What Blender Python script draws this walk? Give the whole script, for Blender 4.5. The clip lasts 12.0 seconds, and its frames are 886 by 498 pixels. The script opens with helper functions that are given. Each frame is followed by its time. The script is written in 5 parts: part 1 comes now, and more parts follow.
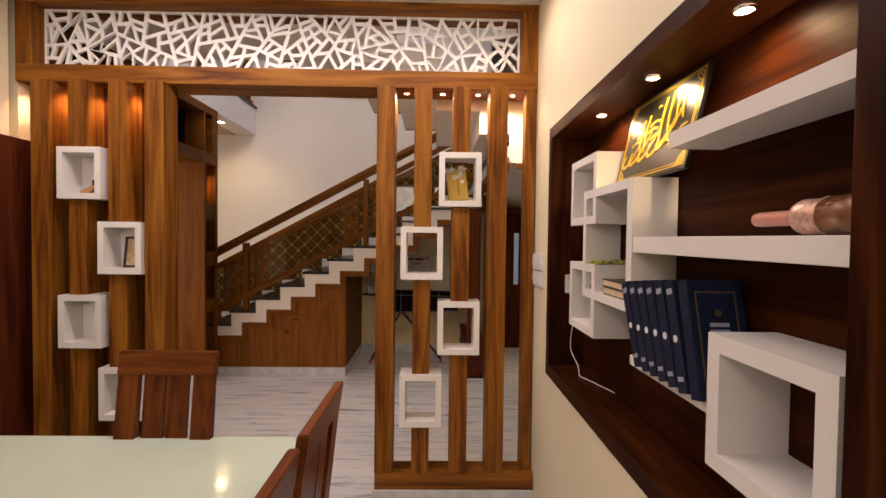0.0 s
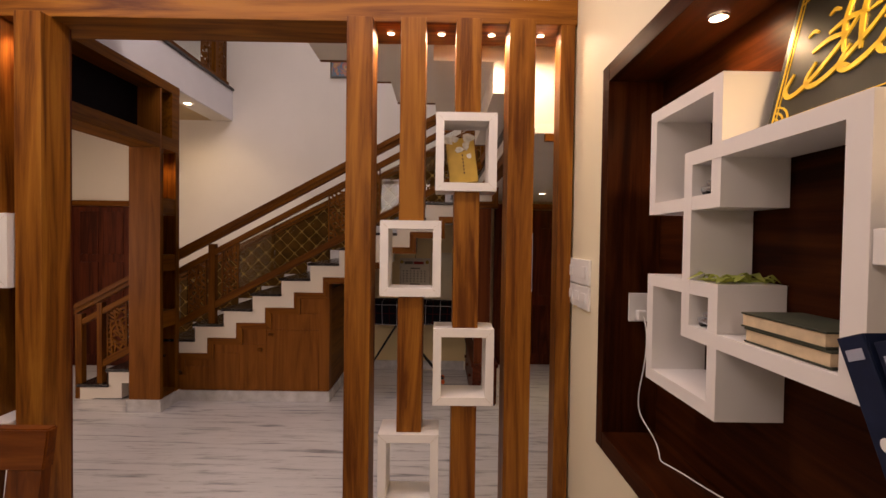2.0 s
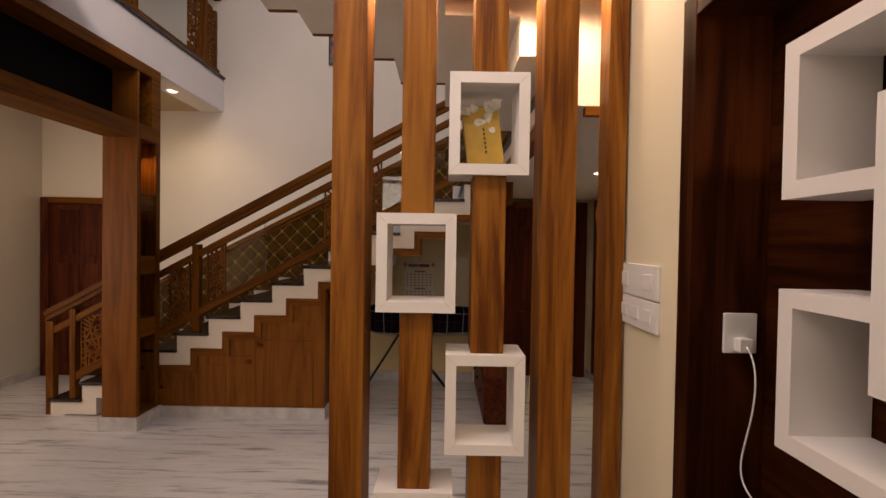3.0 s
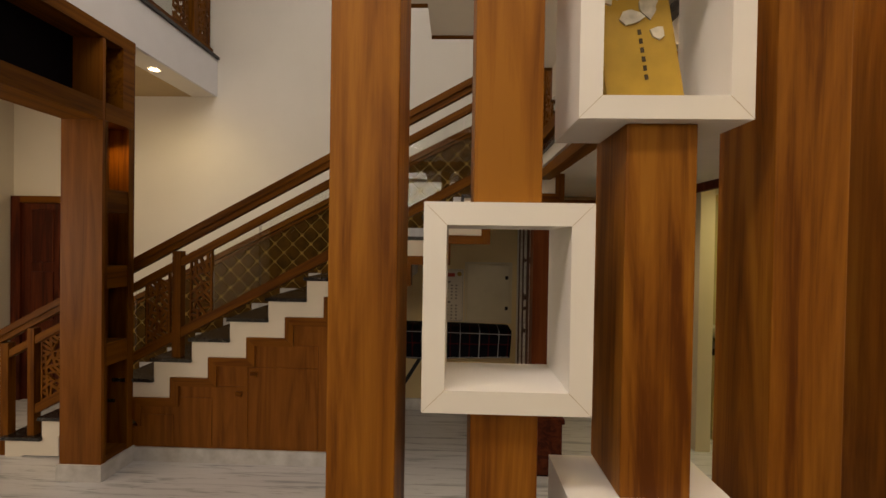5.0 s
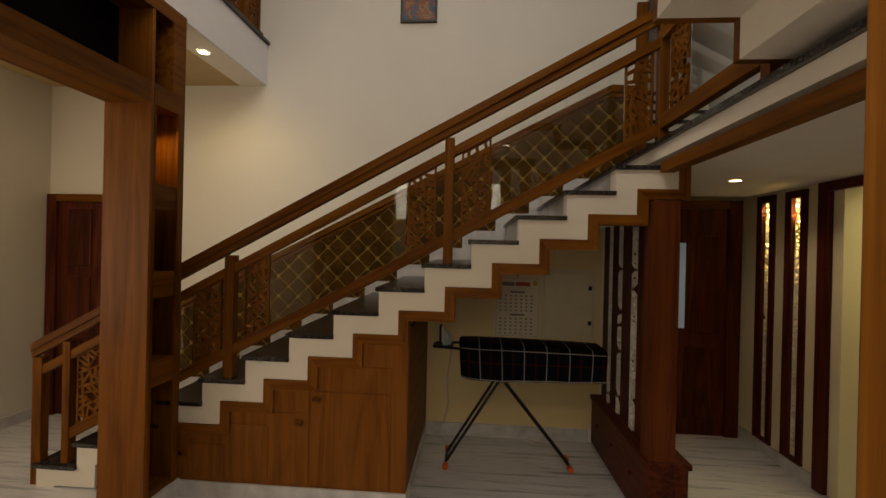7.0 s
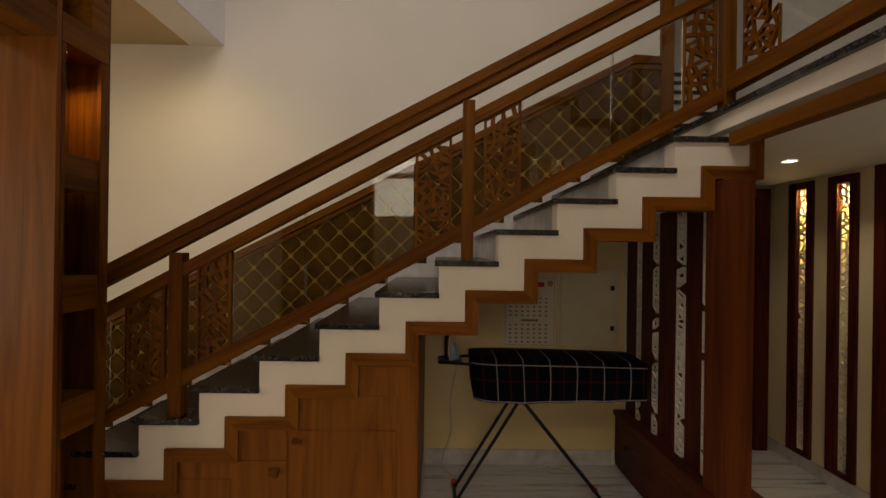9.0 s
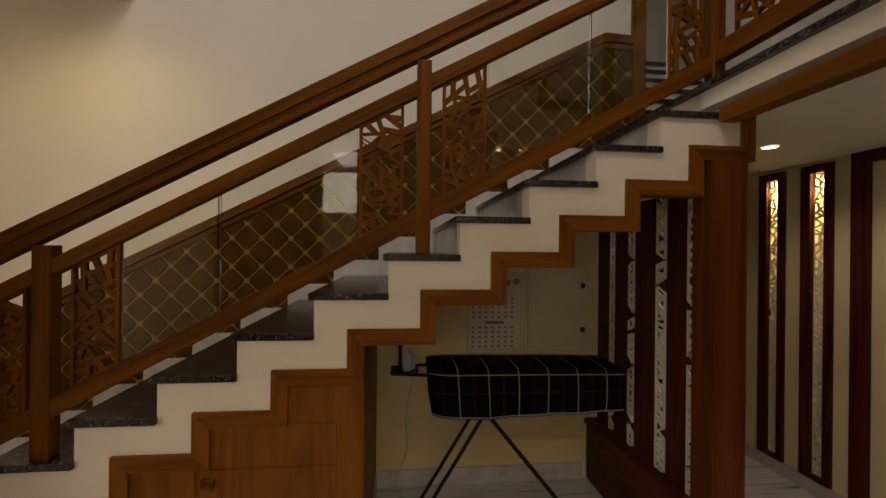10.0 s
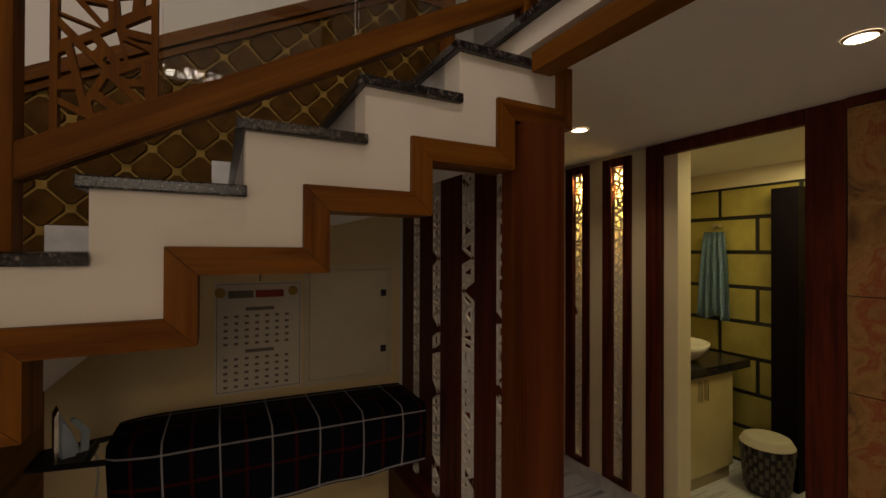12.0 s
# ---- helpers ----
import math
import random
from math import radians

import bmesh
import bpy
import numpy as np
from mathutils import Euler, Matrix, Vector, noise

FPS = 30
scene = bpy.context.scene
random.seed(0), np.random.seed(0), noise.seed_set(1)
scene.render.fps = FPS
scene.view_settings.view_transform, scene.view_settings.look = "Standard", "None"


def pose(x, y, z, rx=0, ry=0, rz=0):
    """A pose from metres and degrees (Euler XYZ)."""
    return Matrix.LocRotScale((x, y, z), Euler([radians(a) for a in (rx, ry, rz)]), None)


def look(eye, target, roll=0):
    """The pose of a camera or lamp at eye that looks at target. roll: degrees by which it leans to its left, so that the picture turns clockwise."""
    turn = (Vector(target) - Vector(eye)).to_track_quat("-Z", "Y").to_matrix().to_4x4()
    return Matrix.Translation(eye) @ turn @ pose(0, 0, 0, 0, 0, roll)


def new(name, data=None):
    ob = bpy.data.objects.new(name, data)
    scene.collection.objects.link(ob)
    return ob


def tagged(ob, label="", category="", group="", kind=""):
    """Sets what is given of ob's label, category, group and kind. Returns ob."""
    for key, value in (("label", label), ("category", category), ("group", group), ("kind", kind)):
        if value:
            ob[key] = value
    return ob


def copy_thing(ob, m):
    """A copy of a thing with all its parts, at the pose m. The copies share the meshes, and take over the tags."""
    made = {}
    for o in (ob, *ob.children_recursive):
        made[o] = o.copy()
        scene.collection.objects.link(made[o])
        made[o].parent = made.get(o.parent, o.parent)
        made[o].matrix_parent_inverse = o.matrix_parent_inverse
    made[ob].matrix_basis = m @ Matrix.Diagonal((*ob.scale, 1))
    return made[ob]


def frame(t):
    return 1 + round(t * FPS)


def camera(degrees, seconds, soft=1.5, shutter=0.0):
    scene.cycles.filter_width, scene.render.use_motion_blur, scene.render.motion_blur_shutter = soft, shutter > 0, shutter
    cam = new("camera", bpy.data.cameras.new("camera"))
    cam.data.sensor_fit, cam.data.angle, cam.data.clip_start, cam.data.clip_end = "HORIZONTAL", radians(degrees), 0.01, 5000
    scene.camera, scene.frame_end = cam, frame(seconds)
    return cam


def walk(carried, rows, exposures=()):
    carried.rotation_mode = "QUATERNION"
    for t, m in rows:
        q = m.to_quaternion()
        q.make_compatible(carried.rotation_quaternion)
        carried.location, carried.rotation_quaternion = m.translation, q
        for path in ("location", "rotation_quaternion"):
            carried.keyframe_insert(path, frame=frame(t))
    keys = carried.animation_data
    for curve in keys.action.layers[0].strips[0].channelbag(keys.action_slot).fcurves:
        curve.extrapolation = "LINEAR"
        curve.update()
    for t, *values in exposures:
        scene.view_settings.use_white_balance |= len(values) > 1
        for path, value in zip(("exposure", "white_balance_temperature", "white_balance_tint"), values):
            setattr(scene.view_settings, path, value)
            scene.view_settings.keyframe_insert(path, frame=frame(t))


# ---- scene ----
cam = camera(92.1, 12.0)
PATH = [
    (0, (0.128, -0.056, 1.7), (0.164, 1.943, 1.652), 0.7),
    (0.5, (0.163, 0.132, 1.688), (0.193, 2.132, 1.643), 0.8),
    (1, (0.157, 0.345, 1.696), (0.181, 2.345, 1.652), 0.8),
    (1.5, (0.162, 0.545, 1.69), (0.178, 2.544, 1.649), 0.8),
    (2, (0.175, 0.773, 1.688), (0.185, 2.773, 1.648), 0.8),
    (2.5, (0.158, 0.997, 1.678), (0.159, 2.997, 1.642), 0.9),
    (4.5, (0.04, 1.79, 1.697), (-0.004, 3.789, 1.67), 0.8),
    (5, (-0.039, 1.961, 1.707), (-0.1, 3.96, 1.683), 0.9),
    (5.5, (-0.147, 2.099, 1.703), (-0.229, 4.097, 1.683), 0.9),
    (6, (-0.257, 2.242, 1.696), (-0.371, 4.239, 1.684), 1.1),
    (6.5, (-0.397, 2.362, 1.697), (-0.537, 4.357, 1.686), 1.3),
    (7, (-0.556, 2.435, 1.7), (-0.701, 4.43, 1.696), 1.3),
    (7.5, (-0.688, 2.528, 1.691), (-0.818, 4.524, 1.689), 1.2),
    (9.5, (-0.888, 3.216, 1.638), (-0.777, 5.213, 1.64), 0.7),
    (10, (-0.83, 3.396, 1.619), (-0.62, 5.385, 1.622), 0.6),
    (10.5, (-0.72, 3.577, 1.615), (-0.394, 5.55, 1.62), 0.4),
    (11, (-0.618, 3.755, 1.61), (-0.135, 5.696, 1.615), 0.4),
    (11.5, (-0.492, 3.909, 1.614), (0.213, 5.78, 1.619), 0.3),
    (12, (-0.331, 4.035, 1.604), (0.594, 5.808, 1.615), 0.2),
]
EXPOSURES = [(0, 0.1, 6500, 28), (2.0, -0.15, 6700, 33), (2.5, -0.2, 6700, 32), (4.5, -0.2, 6900, 16), (5.5, -0.25, 7000, 14), (6.5, -0.35, 6900, 11), (7.5, -0.35, 6900, 14), (9.5, -0.4, 6900, 15), (10.5, -0.44, 6900, 16), (11, -0.48, 6900, 17), (12, -0.58, 6900, 19)]
walk(cam, [(t, look(eye, target, roll)) for t, eye, target, roll in PATH], EXPOSURES)

# ---- world and lights ----
world = bpy.data.worlds.new("world")
scene.world = world
world.use_nodes = True
world.node_tree.nodes["Background"].inputs[0].default_value = (0.6, 0.7, 0.85, 1)
world.node_tree.nodes["Background"].inputs[1].default_value = 0.02


def area_lamp(name, x, y, z, sx, sy, watts, colour, aim=(0, 0, -1), spread=180):
    data = bpy.data.lights.new(name, "AREA")
    data.shape, data.size, data.size_y = "RECTANGLE", sx, sy
    data.energy, data.color, data.spread = watts, colour, radians(spread)
    ob = new(name, data)
    ob.matrix_world = look((x, y, z), (x + aim[0], y + aim[1], z + aim[2]))
    return ob


def spot_lamp(x, y, z, watts, colour, degrees=80, blend=0.8, size=0.03):
    data = bpy.data.lights.new("downlight_lamp", "SPOT")
    data.energy, data.color, data.spot_size, data.spot_blend, data.shadow_soft_size = watts, colour, radians(degrees), blend, size
    ob = new("downlight_lamp", data)
    ob.matrix_world = look((x, y, z), (x, y + 0.0001, z - 1))
    return ob


WARM, SOFTWARM, COOL = (1.0, 0.62, 0.30), (1.0, 0.86, 0.68), (0.86, 0.92, 1.0)
# Unseen dining ceiling light; its place and strength are assumed.
area_lamp("dining_ceiling_fill", -1.3, -0.6, 3.17, 1.2, 1.2, 17, (1.0, 0.90, 0.80))
# Added unseen light through the partition opening, to brighten the wall under the stairs.
area_lamp("under_stair_fill", -1.1, -1.7, 2.75, 2.6, 0.8, 13, (1.0, 0.90, 0.70), (-0.12, 1, -0.20), 120)
# Unseen strip light added to brighten the partition and its fretwork.
area_lamp("partition_fill", -0.85, 1.95, 3.18, 2.4, 0.25, 32, (1.0, 0.90, 0.78))
# Assumed light high in the hall, with no fixture in view.
area_lamp("hall_ceiling_fill", -0.9, 4.9, 6.05, 2.4, 1.6, 16, (0.95, 0.95, 1.0))
# Added light over the partition, unseen, that lifts the stair front and back wall.
area_lamp("hall_front_fill", -1.25, 2.99, 4.6, 2.2, 0.8, 56, (1.0, 0.90, 0.74), (0, 1, -1.65), 150)
# Unseen light added under the lounge ceiling.
area_lamp("lounge_ceiling_fill", -4.2, 4.4, 3.16, 1.2, 1.2, 12, (1.0, 0.80, 0.52))
# No window here: light added from the left for stairs and floor.
area_lamp("lounge_side_fill", -4.69, 3.75, 1.55, 1.5, 1.5, 36, (1.0, 0.88, 0.72), (1, 0.12, 0))
# Unseen light added high above the landing.
area_lamp("landing_ceiling_fill", 1.6, 4.4, 6.0, 0.8, 0.8, 6, SOFTWARM)
# Bathroom light, unseen and assumed at its ceiling.
area_lamp("bath_ceiling_fill", 2.7, 5.2, 2.22, 0.5, 0.5, 12, (1.0, 0.88, 0.42))

# ---- materials ----


def nodes_of(name):
    m = bpy.data.materials.new(name)
    m.use_nodes = True
    return m, m.node_tree.nodes, m.node_tree.links, m.node_tree.nodes["Principled BSDF"]


def noise_at(nodes, links, scale, detail=5.0, stretch=(1, 1, 1), rough=0.55, distort=0.0, vary=True, tilt=0.0):
    """A noise over the object's own coordinates, shifted from object to object."""
    tc, mp, nz = nodes.new("ShaderNodeTexCoord"), nodes.new("ShaderNodeMapping"), nodes.new("ShaderNodeTexNoise")
    mp.inputs["Scale"].default_value = stretch
    if tilt:
        mp.vector_type, mp.inputs["Rotation"].default_value = "TEXTURE", (0, tilt, 0)
        mp.inputs["Scale"].default_value = tuple(1 / k for k in stretch)
    nz.inputs["Scale"].default_value, nz.inputs["Detail"].default_value = scale, detail
    nz.inputs["Roughness"].default_value, nz.inputs["Distortion"].default_value = rough, distort
    links.new(tc.outputs["Object"], mp.inputs["Vector"])
    if vary:
        info, mul = nodes.new("ShaderNodeObjectInfo"), nodes.new("ShaderNodeMath")
        mul.operation, mul.inputs[1].default_value = "MULTIPLY", 37.0
        links.new(info.outputs["Random"], mul.inputs[0])
        links.new(mul.outputs[0], mp.inputs["Location"])
    links.new(mp.outputs[0], nz.inputs["Vector"])
    return nz


def ramp_of(nodes, links, source, stops):
    r = nodes.new("ShaderNodeValToRGB")
    while len(r.color_ramp.elements) < len(stops):
        r.color_ramp.elements.new(0.5)
    for e, (p, c) in zip(r.color_ramp.elements, stops):
        e.position, e.color = p, (*c, 1)
    links.new(source, r.inputs[0])
    return r


def bump_of(nodes, links, source, bsdf, strength, distance=0.002):
    b = nodes.new("ShaderNodeBump")
    b.inputs["Strength"].default_value, b.inputs["Distance"].default_value = strength, distance
    links.new(source, b.inputs["Height"])
    links.new(b.outputs[0], bsdf.inputs["Normal"])


def wood(name, axis, dark, mid, light, rough=0.45, scale=1.0, coat=0.0, vary=True, fine=0.42, shine=0.16, tilt=0.0):
    m, n, l, b = nodes_of(name)
    along = {"x": (0.035, 1, 1), "y": (1, 0.035, 1), "z": (1, 1, 0.035)}[axis]
    a = noise_at(n, l, 62 * scale, 7, along, 0.68, 0.5, vary, tilt)
    c = noise_at(n, l, 10 * scale, 5, tuple(max(k, 0.07) for k in along), 0.55, 2.0, vary, tilt)
    mix = n.new("ShaderNodeMath")
    mix.operation, mix.inputs[1].default_value = "MULTIPLY_ADD", fine
    half = n.new("ShaderNodeMath")
    half.operation, half.inputs[1].default_value = "MULTIPLY", 1 / (1 + fine)
    l.new(a.outputs[0], mix.inputs[0])
    l.new(c.outputs[0], mix.inputs[2])
    l.new(mix.outputs[0], half.inputs[0])
    r = ramp_of(n, l, half.outputs[0], [(0.385, dark), (0.49, mid), (0.605, light)])
    l.new(r.outputs[0], b.inputs["Base Color"])
    b.inputs["Roughness"].default_value = rough
    b.inputs["Coat Weight"].default_value, b.inputs["Coat Roughness"].default_value = coat, 0.3
    b.inputs["Specular IOR Level"].default_value = shine
    bump_of(n, l, a.outputs[0], b, 0.12, 0.001)
    return m


def plain(name, colour, rough=0.5, metal=0.0, vary=0.06, scale=6.0, bump=0.05, coat=0.0, shine=0.5):
    m, n, l, b = nodes_of(name)
    b.inputs["Specular IOR Level"].default_value = shine
    z = noise_at(n, l, scale, 5)
    lo, hi = [tuple(min(1, c * k) for c in colour) for k in (1 - vary, 1 + vary)]
    r = ramp_of(n, l, z.outputs[0], [(0.3, lo), (0.7, hi)])
    l.new(r.outputs[0], b.inputs["Base Color"])
    b.inputs["Roughness"].default_value, b.inputs["Metallic"].default_value, b.inputs["Coat Weight"].default_value = rough, metal, coat
    if bump:
        fine = noise_at(n, l, 160, 3)
        bump_of(n, l, fine.outputs[0], b, bump, 0.001)
    return m


def glowing(name, colour, strength):
    m, n, l, b = nodes_of(name)
    b.inputs["Base Color"].default_value = (*colour, 1)
    b.inputs["Emission Color"].default_value, b.inputs["Emission Strength"].default_value = (*colour, 1), strength
    return m


TEAK = [(0.095, 0.026, 0.003), (0.205, 0.070, 0.007), (0.300, 0.118, 0.013)]
RED = [(0.088, 0.026, 0.001), (0.145, 0.048, 0.002), (0.190, 0.068, 0.003)]
TRIM = [(0.105, 0.029, 0.002), (0.172, 0.057, 0.004), (0.225, 0.080, 0.007)]
MAHOGANY = [(0.040, 0.007, 0.003), (0.078, 0.015, 0.005), (0.115, 0.026, 0.008)]
DARK = [(0.016, 0.0034, 0.0010), (0.034, 0.0078, 0.0016), (0.058, 0.0150, 0.0030)]
teak_z, teak_x, teak_y = wood("teak_upright", "z", *TEAK), wood("teak_across", "x", *TEAK), wood("teak_deep", "y", *TEAK)
red_z, red_x, red_y = wood("rosewood_upright", "z", *RED, rough=0.5, coat=0.0, shine=0.14), wood("rosewood_across", "x", *RED, rough=0.5, coat=0.0, shine=0.14), wood("rosewood_deep", "y", *RED, rough=0.5, coat=0.0, shine=0.14)
red_slope = wood("rosewood_sloping", "x", *RED, rough=0.5, coat=0.0, shine=0.14, tilt=-0.5027)
teak_even = wood("teak_veneer", "z", (0.145, 0.046, 0.005), (0.195, 0.066, 0.008), (0.245, 0.088, 0.012), vary=False, scale=0.8)
trim_z, trim_x = wood("trim_teak_upright", "z", *TRIM), wood("trim_teak_across", "x", *TRIM)
wenge_z, wenge_y = wood("wenge_upright", "z", *DARK, rough=0.40, shine=0.07), wood("wenge_deep", "y", *DARK, rough=0.40, shine=0.07)
mahogany_z, mahogany_y = wood("mahogany_upright", "z", *MAHOGANY), wood("mahogany_deep", "y", *MAHOGANY)
cream = plain("cream_wall_paint", (0.78, 0.70, 0.50), 0.6, vary=0.03, scale=1.5)
warm_cream = plain("yellow_cream_wall", (0.78, 0.63, 0.34), 0.6, vary=0.04, scale=1.5)
white_wall = plain("off_white_wall_paint", (0.76, 0.73, 0.68), 0.6, vary=0.03, scale=1.5)
ceiling_paint = plain("white_ceiling_paint", (0.82, 0.80, 0.76), 0.7, vary=0.02)
tan_paint = plain("tan_ceiling_paint", (0.52, 0.38, 0.20), 0.6, vary=0.04)
# White with a little blue: daylight on the gallery fascia put into the colour.
fascia_daylit = plain("daylight_tinted_white", (0.80, 0.80, 0.84), 0.5, vary=0.02)
laminate = plain("white_laminate", (0.76, 0.735, 0.71), 0.35, vary=0.02, bump=0.02)
fret_white = plain("white_fretwork_lacquer", (0.86, 0.86, 0.86), 0.4, vary=0.02, bump=0.02)
stringer_paint = plain("white_stringer_paint", (0.83, 0.78, 0.70), 0.5, vary=0.02)
# Near-black colour shared by beam recess, bench plinth and bathroom jamb.
near_black = plain("near_black_matte", (0.006, 0.004, 0.006), 0.6, vary=0.2, shine=0.06)
lamp_disc = glowing("lamp_disc", (1.0, 0.80, 0.50), 14)
chrome = plain("brushed_steel", (0.62, 0.60, 0.57), 0.25, 1.0)


def marble_floor():
    m, n, l, b = nodes_of("streaked_white_marble")
    a = noise_at(n, l, 9, 8, (0.16, 2.0, 1), 0.66, 0.6, False)
    c = noise_at(n, l, 1.3, 4, (0.5, 1.2, 1), 0.5, 0.4, False)
    f = noise_at(n, l, 34, 6, (0.14, 1.5, 1), 0.65, 0.4, False)
    ra = ramp_of(n, l, a.outputs[0], [(0.28, (0.22, 0.23, 0.26)), (0.40, (0.48, 0.50, 0.55)), (0.47, (0.64, 0.66, 0.71)), (0.8, (0.72, 0.73, 0.77))])
    rf = ramp_of(n, l, f.outputs[0], [(0.30, (0.45, 0.45, 0.46)), (0.42, (1, 1, 1)), (1, (1, 1, 1))])
    rc = ramp_of(n, l, c.outputs[0], [(0.3, (0.82, 0.82, 0.84)), (0.7, (1, 1, 1))])
    src = ra.outputs[0]
    for other in (rf, rc):
        mx = n.new("ShaderNodeMix")
        mx.data_type, mx.blend_type = "RGBA", "MULTIPLY"
        mx.inputs["Factor"].default_value = 0.8
        l.new(src, mx.inputs["A"])
        l.new(other.outputs[0], mx.inputs["B"])
        src = mx.outputs["Result"]
    l.new(src, b.inputs["Base Color"])
    b.inputs["Roughness"].default_value = 0.16
    return m


def granite():
    m, n, l, b = nodes_of("black_speckled_granite")
    z = noise_at(n, l, 75, 3, (1, 1, 1), 0.7)
    r = ramp_of(n, l, z.outputs[0], [(0.46, (0.010, 0.009, 0.010)), (0.58, (0.035, 0.03, 0.03)), (0.66, (0.14, 0.125, 0.12)), (0.8, (0.30, 0.27, 0.25))])
    l.new(r.outputs[0], b.inputs["Base Color"])
    b.inputs["Roughness"].default_value = 0.24
    return m


def glass():
    m, n, l, b = nodes_of("clear_glass")
    b.inputs["Transmission Weight"].default_value, b.inputs["Roughness"].default_value, b.inputs["IOR"].default_value = 1.0, 0.01, 1.45
    b.inputs["Base Color"].default_value = (0.93, 0.97, 0.95, 1)
    return m


marble, granite_black, clear_glass = marble_floor(), granite(), glass()
grey_marble = plain("pale_grey_marble", (0.58, 0.58, 0.60), 0.25, vary=0.18, scale=9, bump=0)

# ---- building helpers ----


def box(bm, x0, x1, y0, y1, z0, z1, bevel=0.0):
    r = bmesh.ops.create_cube(bm, size=1.0, matrix=Matrix.LocRotScale(((x0 + x1) / 2, (y0 + y1) / 2, (z0 + z1) / 2), None, (abs(x1 - x0), abs(y1 - y0), abs(z1 - z0))))
    if bevel:
        es = list({e for v in r["verts"] for e in v.link_edges})
        bmesh.ops.bevel(bm, geom=es, offset=bevel, segments=2, affect="EDGES", profile=0.6)
    return bm


def block(x0, x1, y0, y1, z0, z1, bevel=0.0):
    return box(bmesh.new(), x0, x1, y0, y1, z0, z1, bevel)


def mesh_object(name, bm, material, smooth=False):
    me = bpy.data.meshes.new(name)
    bmesh.ops.recalc_face_normals(bm, faces=bm.faces)
    bm.to_mesh(me)
    bm.free()
    if material:
        me.materials.append(material)
    if smooth:
        for p in me.polygons:
            p.use_smooth = True
    return new(name, me)


def part(name, bm, material, parent, label="", smooth=False):
    ob = mesh_object(name, bm, material, smooth)
    ob.parent = parent
    if label:
        ob["label"] = label
    return ob


def thing(name, label, category, group="", kind=""):
    return tagged(new(name), label, category, group, kind)


def structure(name, bm, material, label="", category=""):
    return tagged(mesh_object(name, bm, material), label, category, kind="structure")


def cyl(bm, p0, p1, r0, r1=None, n=16):
    p0, p1 = Vector(p0), Vector(p1)
    d = p1 - p0
    m = Matrix.Translation((p0 + p1) / 2) @ d.to_track_quat("Z", "Y").to_matrix().to_4x4()
    bmesh.ops.create_cone(bm, cap_ends=True, segments=n, radius1=r0, radius2=r0 if r1 is None else r1, depth=d.length, matrix=m)
    return bm


def prism(bm, outline, lift, plane="y"):
    """A flat outline pushed through a thickness: points (a, b) lie in xz at y = lift[0]..lift[1] (plane "y"), in yz (plane "x") or in xy (plane "z")."""
    put = {"y": lambda a, b, c: (a, c, b), "x": lambda a, b, c: (c, a, b), "z": lambda a, b, c: (a, b, c)}[plane]
    lo, hi = [[bm.verts.new(put(a, b, c)) for a, b in outline] for c in lift]
    bm.faces.new(lo)
    bm.faces.new(hi[::-1])
    for i in range(len(outline)):
        j = (i + 1) % len(outline)
        bm.faces.new((lo[i], hi[i], hi[j], lo[j]))
    return bm


def split_cells(outline, smallest, rng):
    """Cuts a convex outline by random lines until its cells are small."""
    done, todo = [], [outline]
    while todo:
        p = todo.pop()
        area = abs(sum(p[i][0] * p[i - 1][1] - p[i - 1][0] * p[i][1] for i in range(len(p)))) / 2
        if area < smallest * rng.uniform(0.7, 1.7):
            done.append(p)
            continue
        cx, cy = sum(q[0] for q in p) / len(p), sum(q[1] for q in p) / len(p)
        k = max(range(len(p)), key=lambda i: math.dist(p[i], p[i - 1]))
        ang = math.atan2(p[k][1] - p[k - 1][1], p[k][0] - p[k - 1][0]) + math.pi / 2 + rng.uniform(-0.75, 0.75)
        nx, ny = -math.sin(ang), math.cos(ang)
        size = area ** 0.5
        c = nx * (cx + rng.uniform(-0.14, 0.14) * size) + ny * (cy + rng.uniform(-0.14, 0.14) * size)
        halves = ([], [])
        for i in range(len(p)):
            a, b = p[i - 1], p[i]
            da, db = nx * a[0] + ny * a[1] - c, nx * b[0] + ny * b[1] - c
            if da * db < 0:
                t = da / (da - db)
                x = (a[0] + t * (b[0] - a[0]), a[1] + t * (b[1] - a[1]))
                halves[0].append(x)
                halves[1].append(x)
            halves[0 if db >= 0 else 1].append(b)
        if min(len(h) for h in halves) < 3:
            done.append(p)
        else:
            todo += halves
    return done


def shrink(p, w):
    n = len(p)
    s = 1 if sum(p[i - 1][0] * p[i][1] - p[i][0] * p[i - 1][1] for i in range(n)) > 0 else -1
    lines = []
    for i in range(n):
        a, b = p[i - 1], p[i]
        d = math.dist(a, b) or 1e-9
        nx, ny = -(b[1] - a[1]) / d * s, (b[0] - a[0]) / d * s
        lines.append((nx, ny, nx * a[0] + ny * a[1] + w))
    out = []
    for i in range(n):
        (a, b, c), (d, e, f) = lines[i], lines[(i + 1) % n]
        det = a * e - b * d
        if abs(det) < 1e-6:
            return None
        out.append(((c * e - b * f) / det, (a * f - c * d) / det))
    for x, y in out:
        if any(a * x + b * y - c < -1e-5 for a, b, c in lines):
            return None
    return out


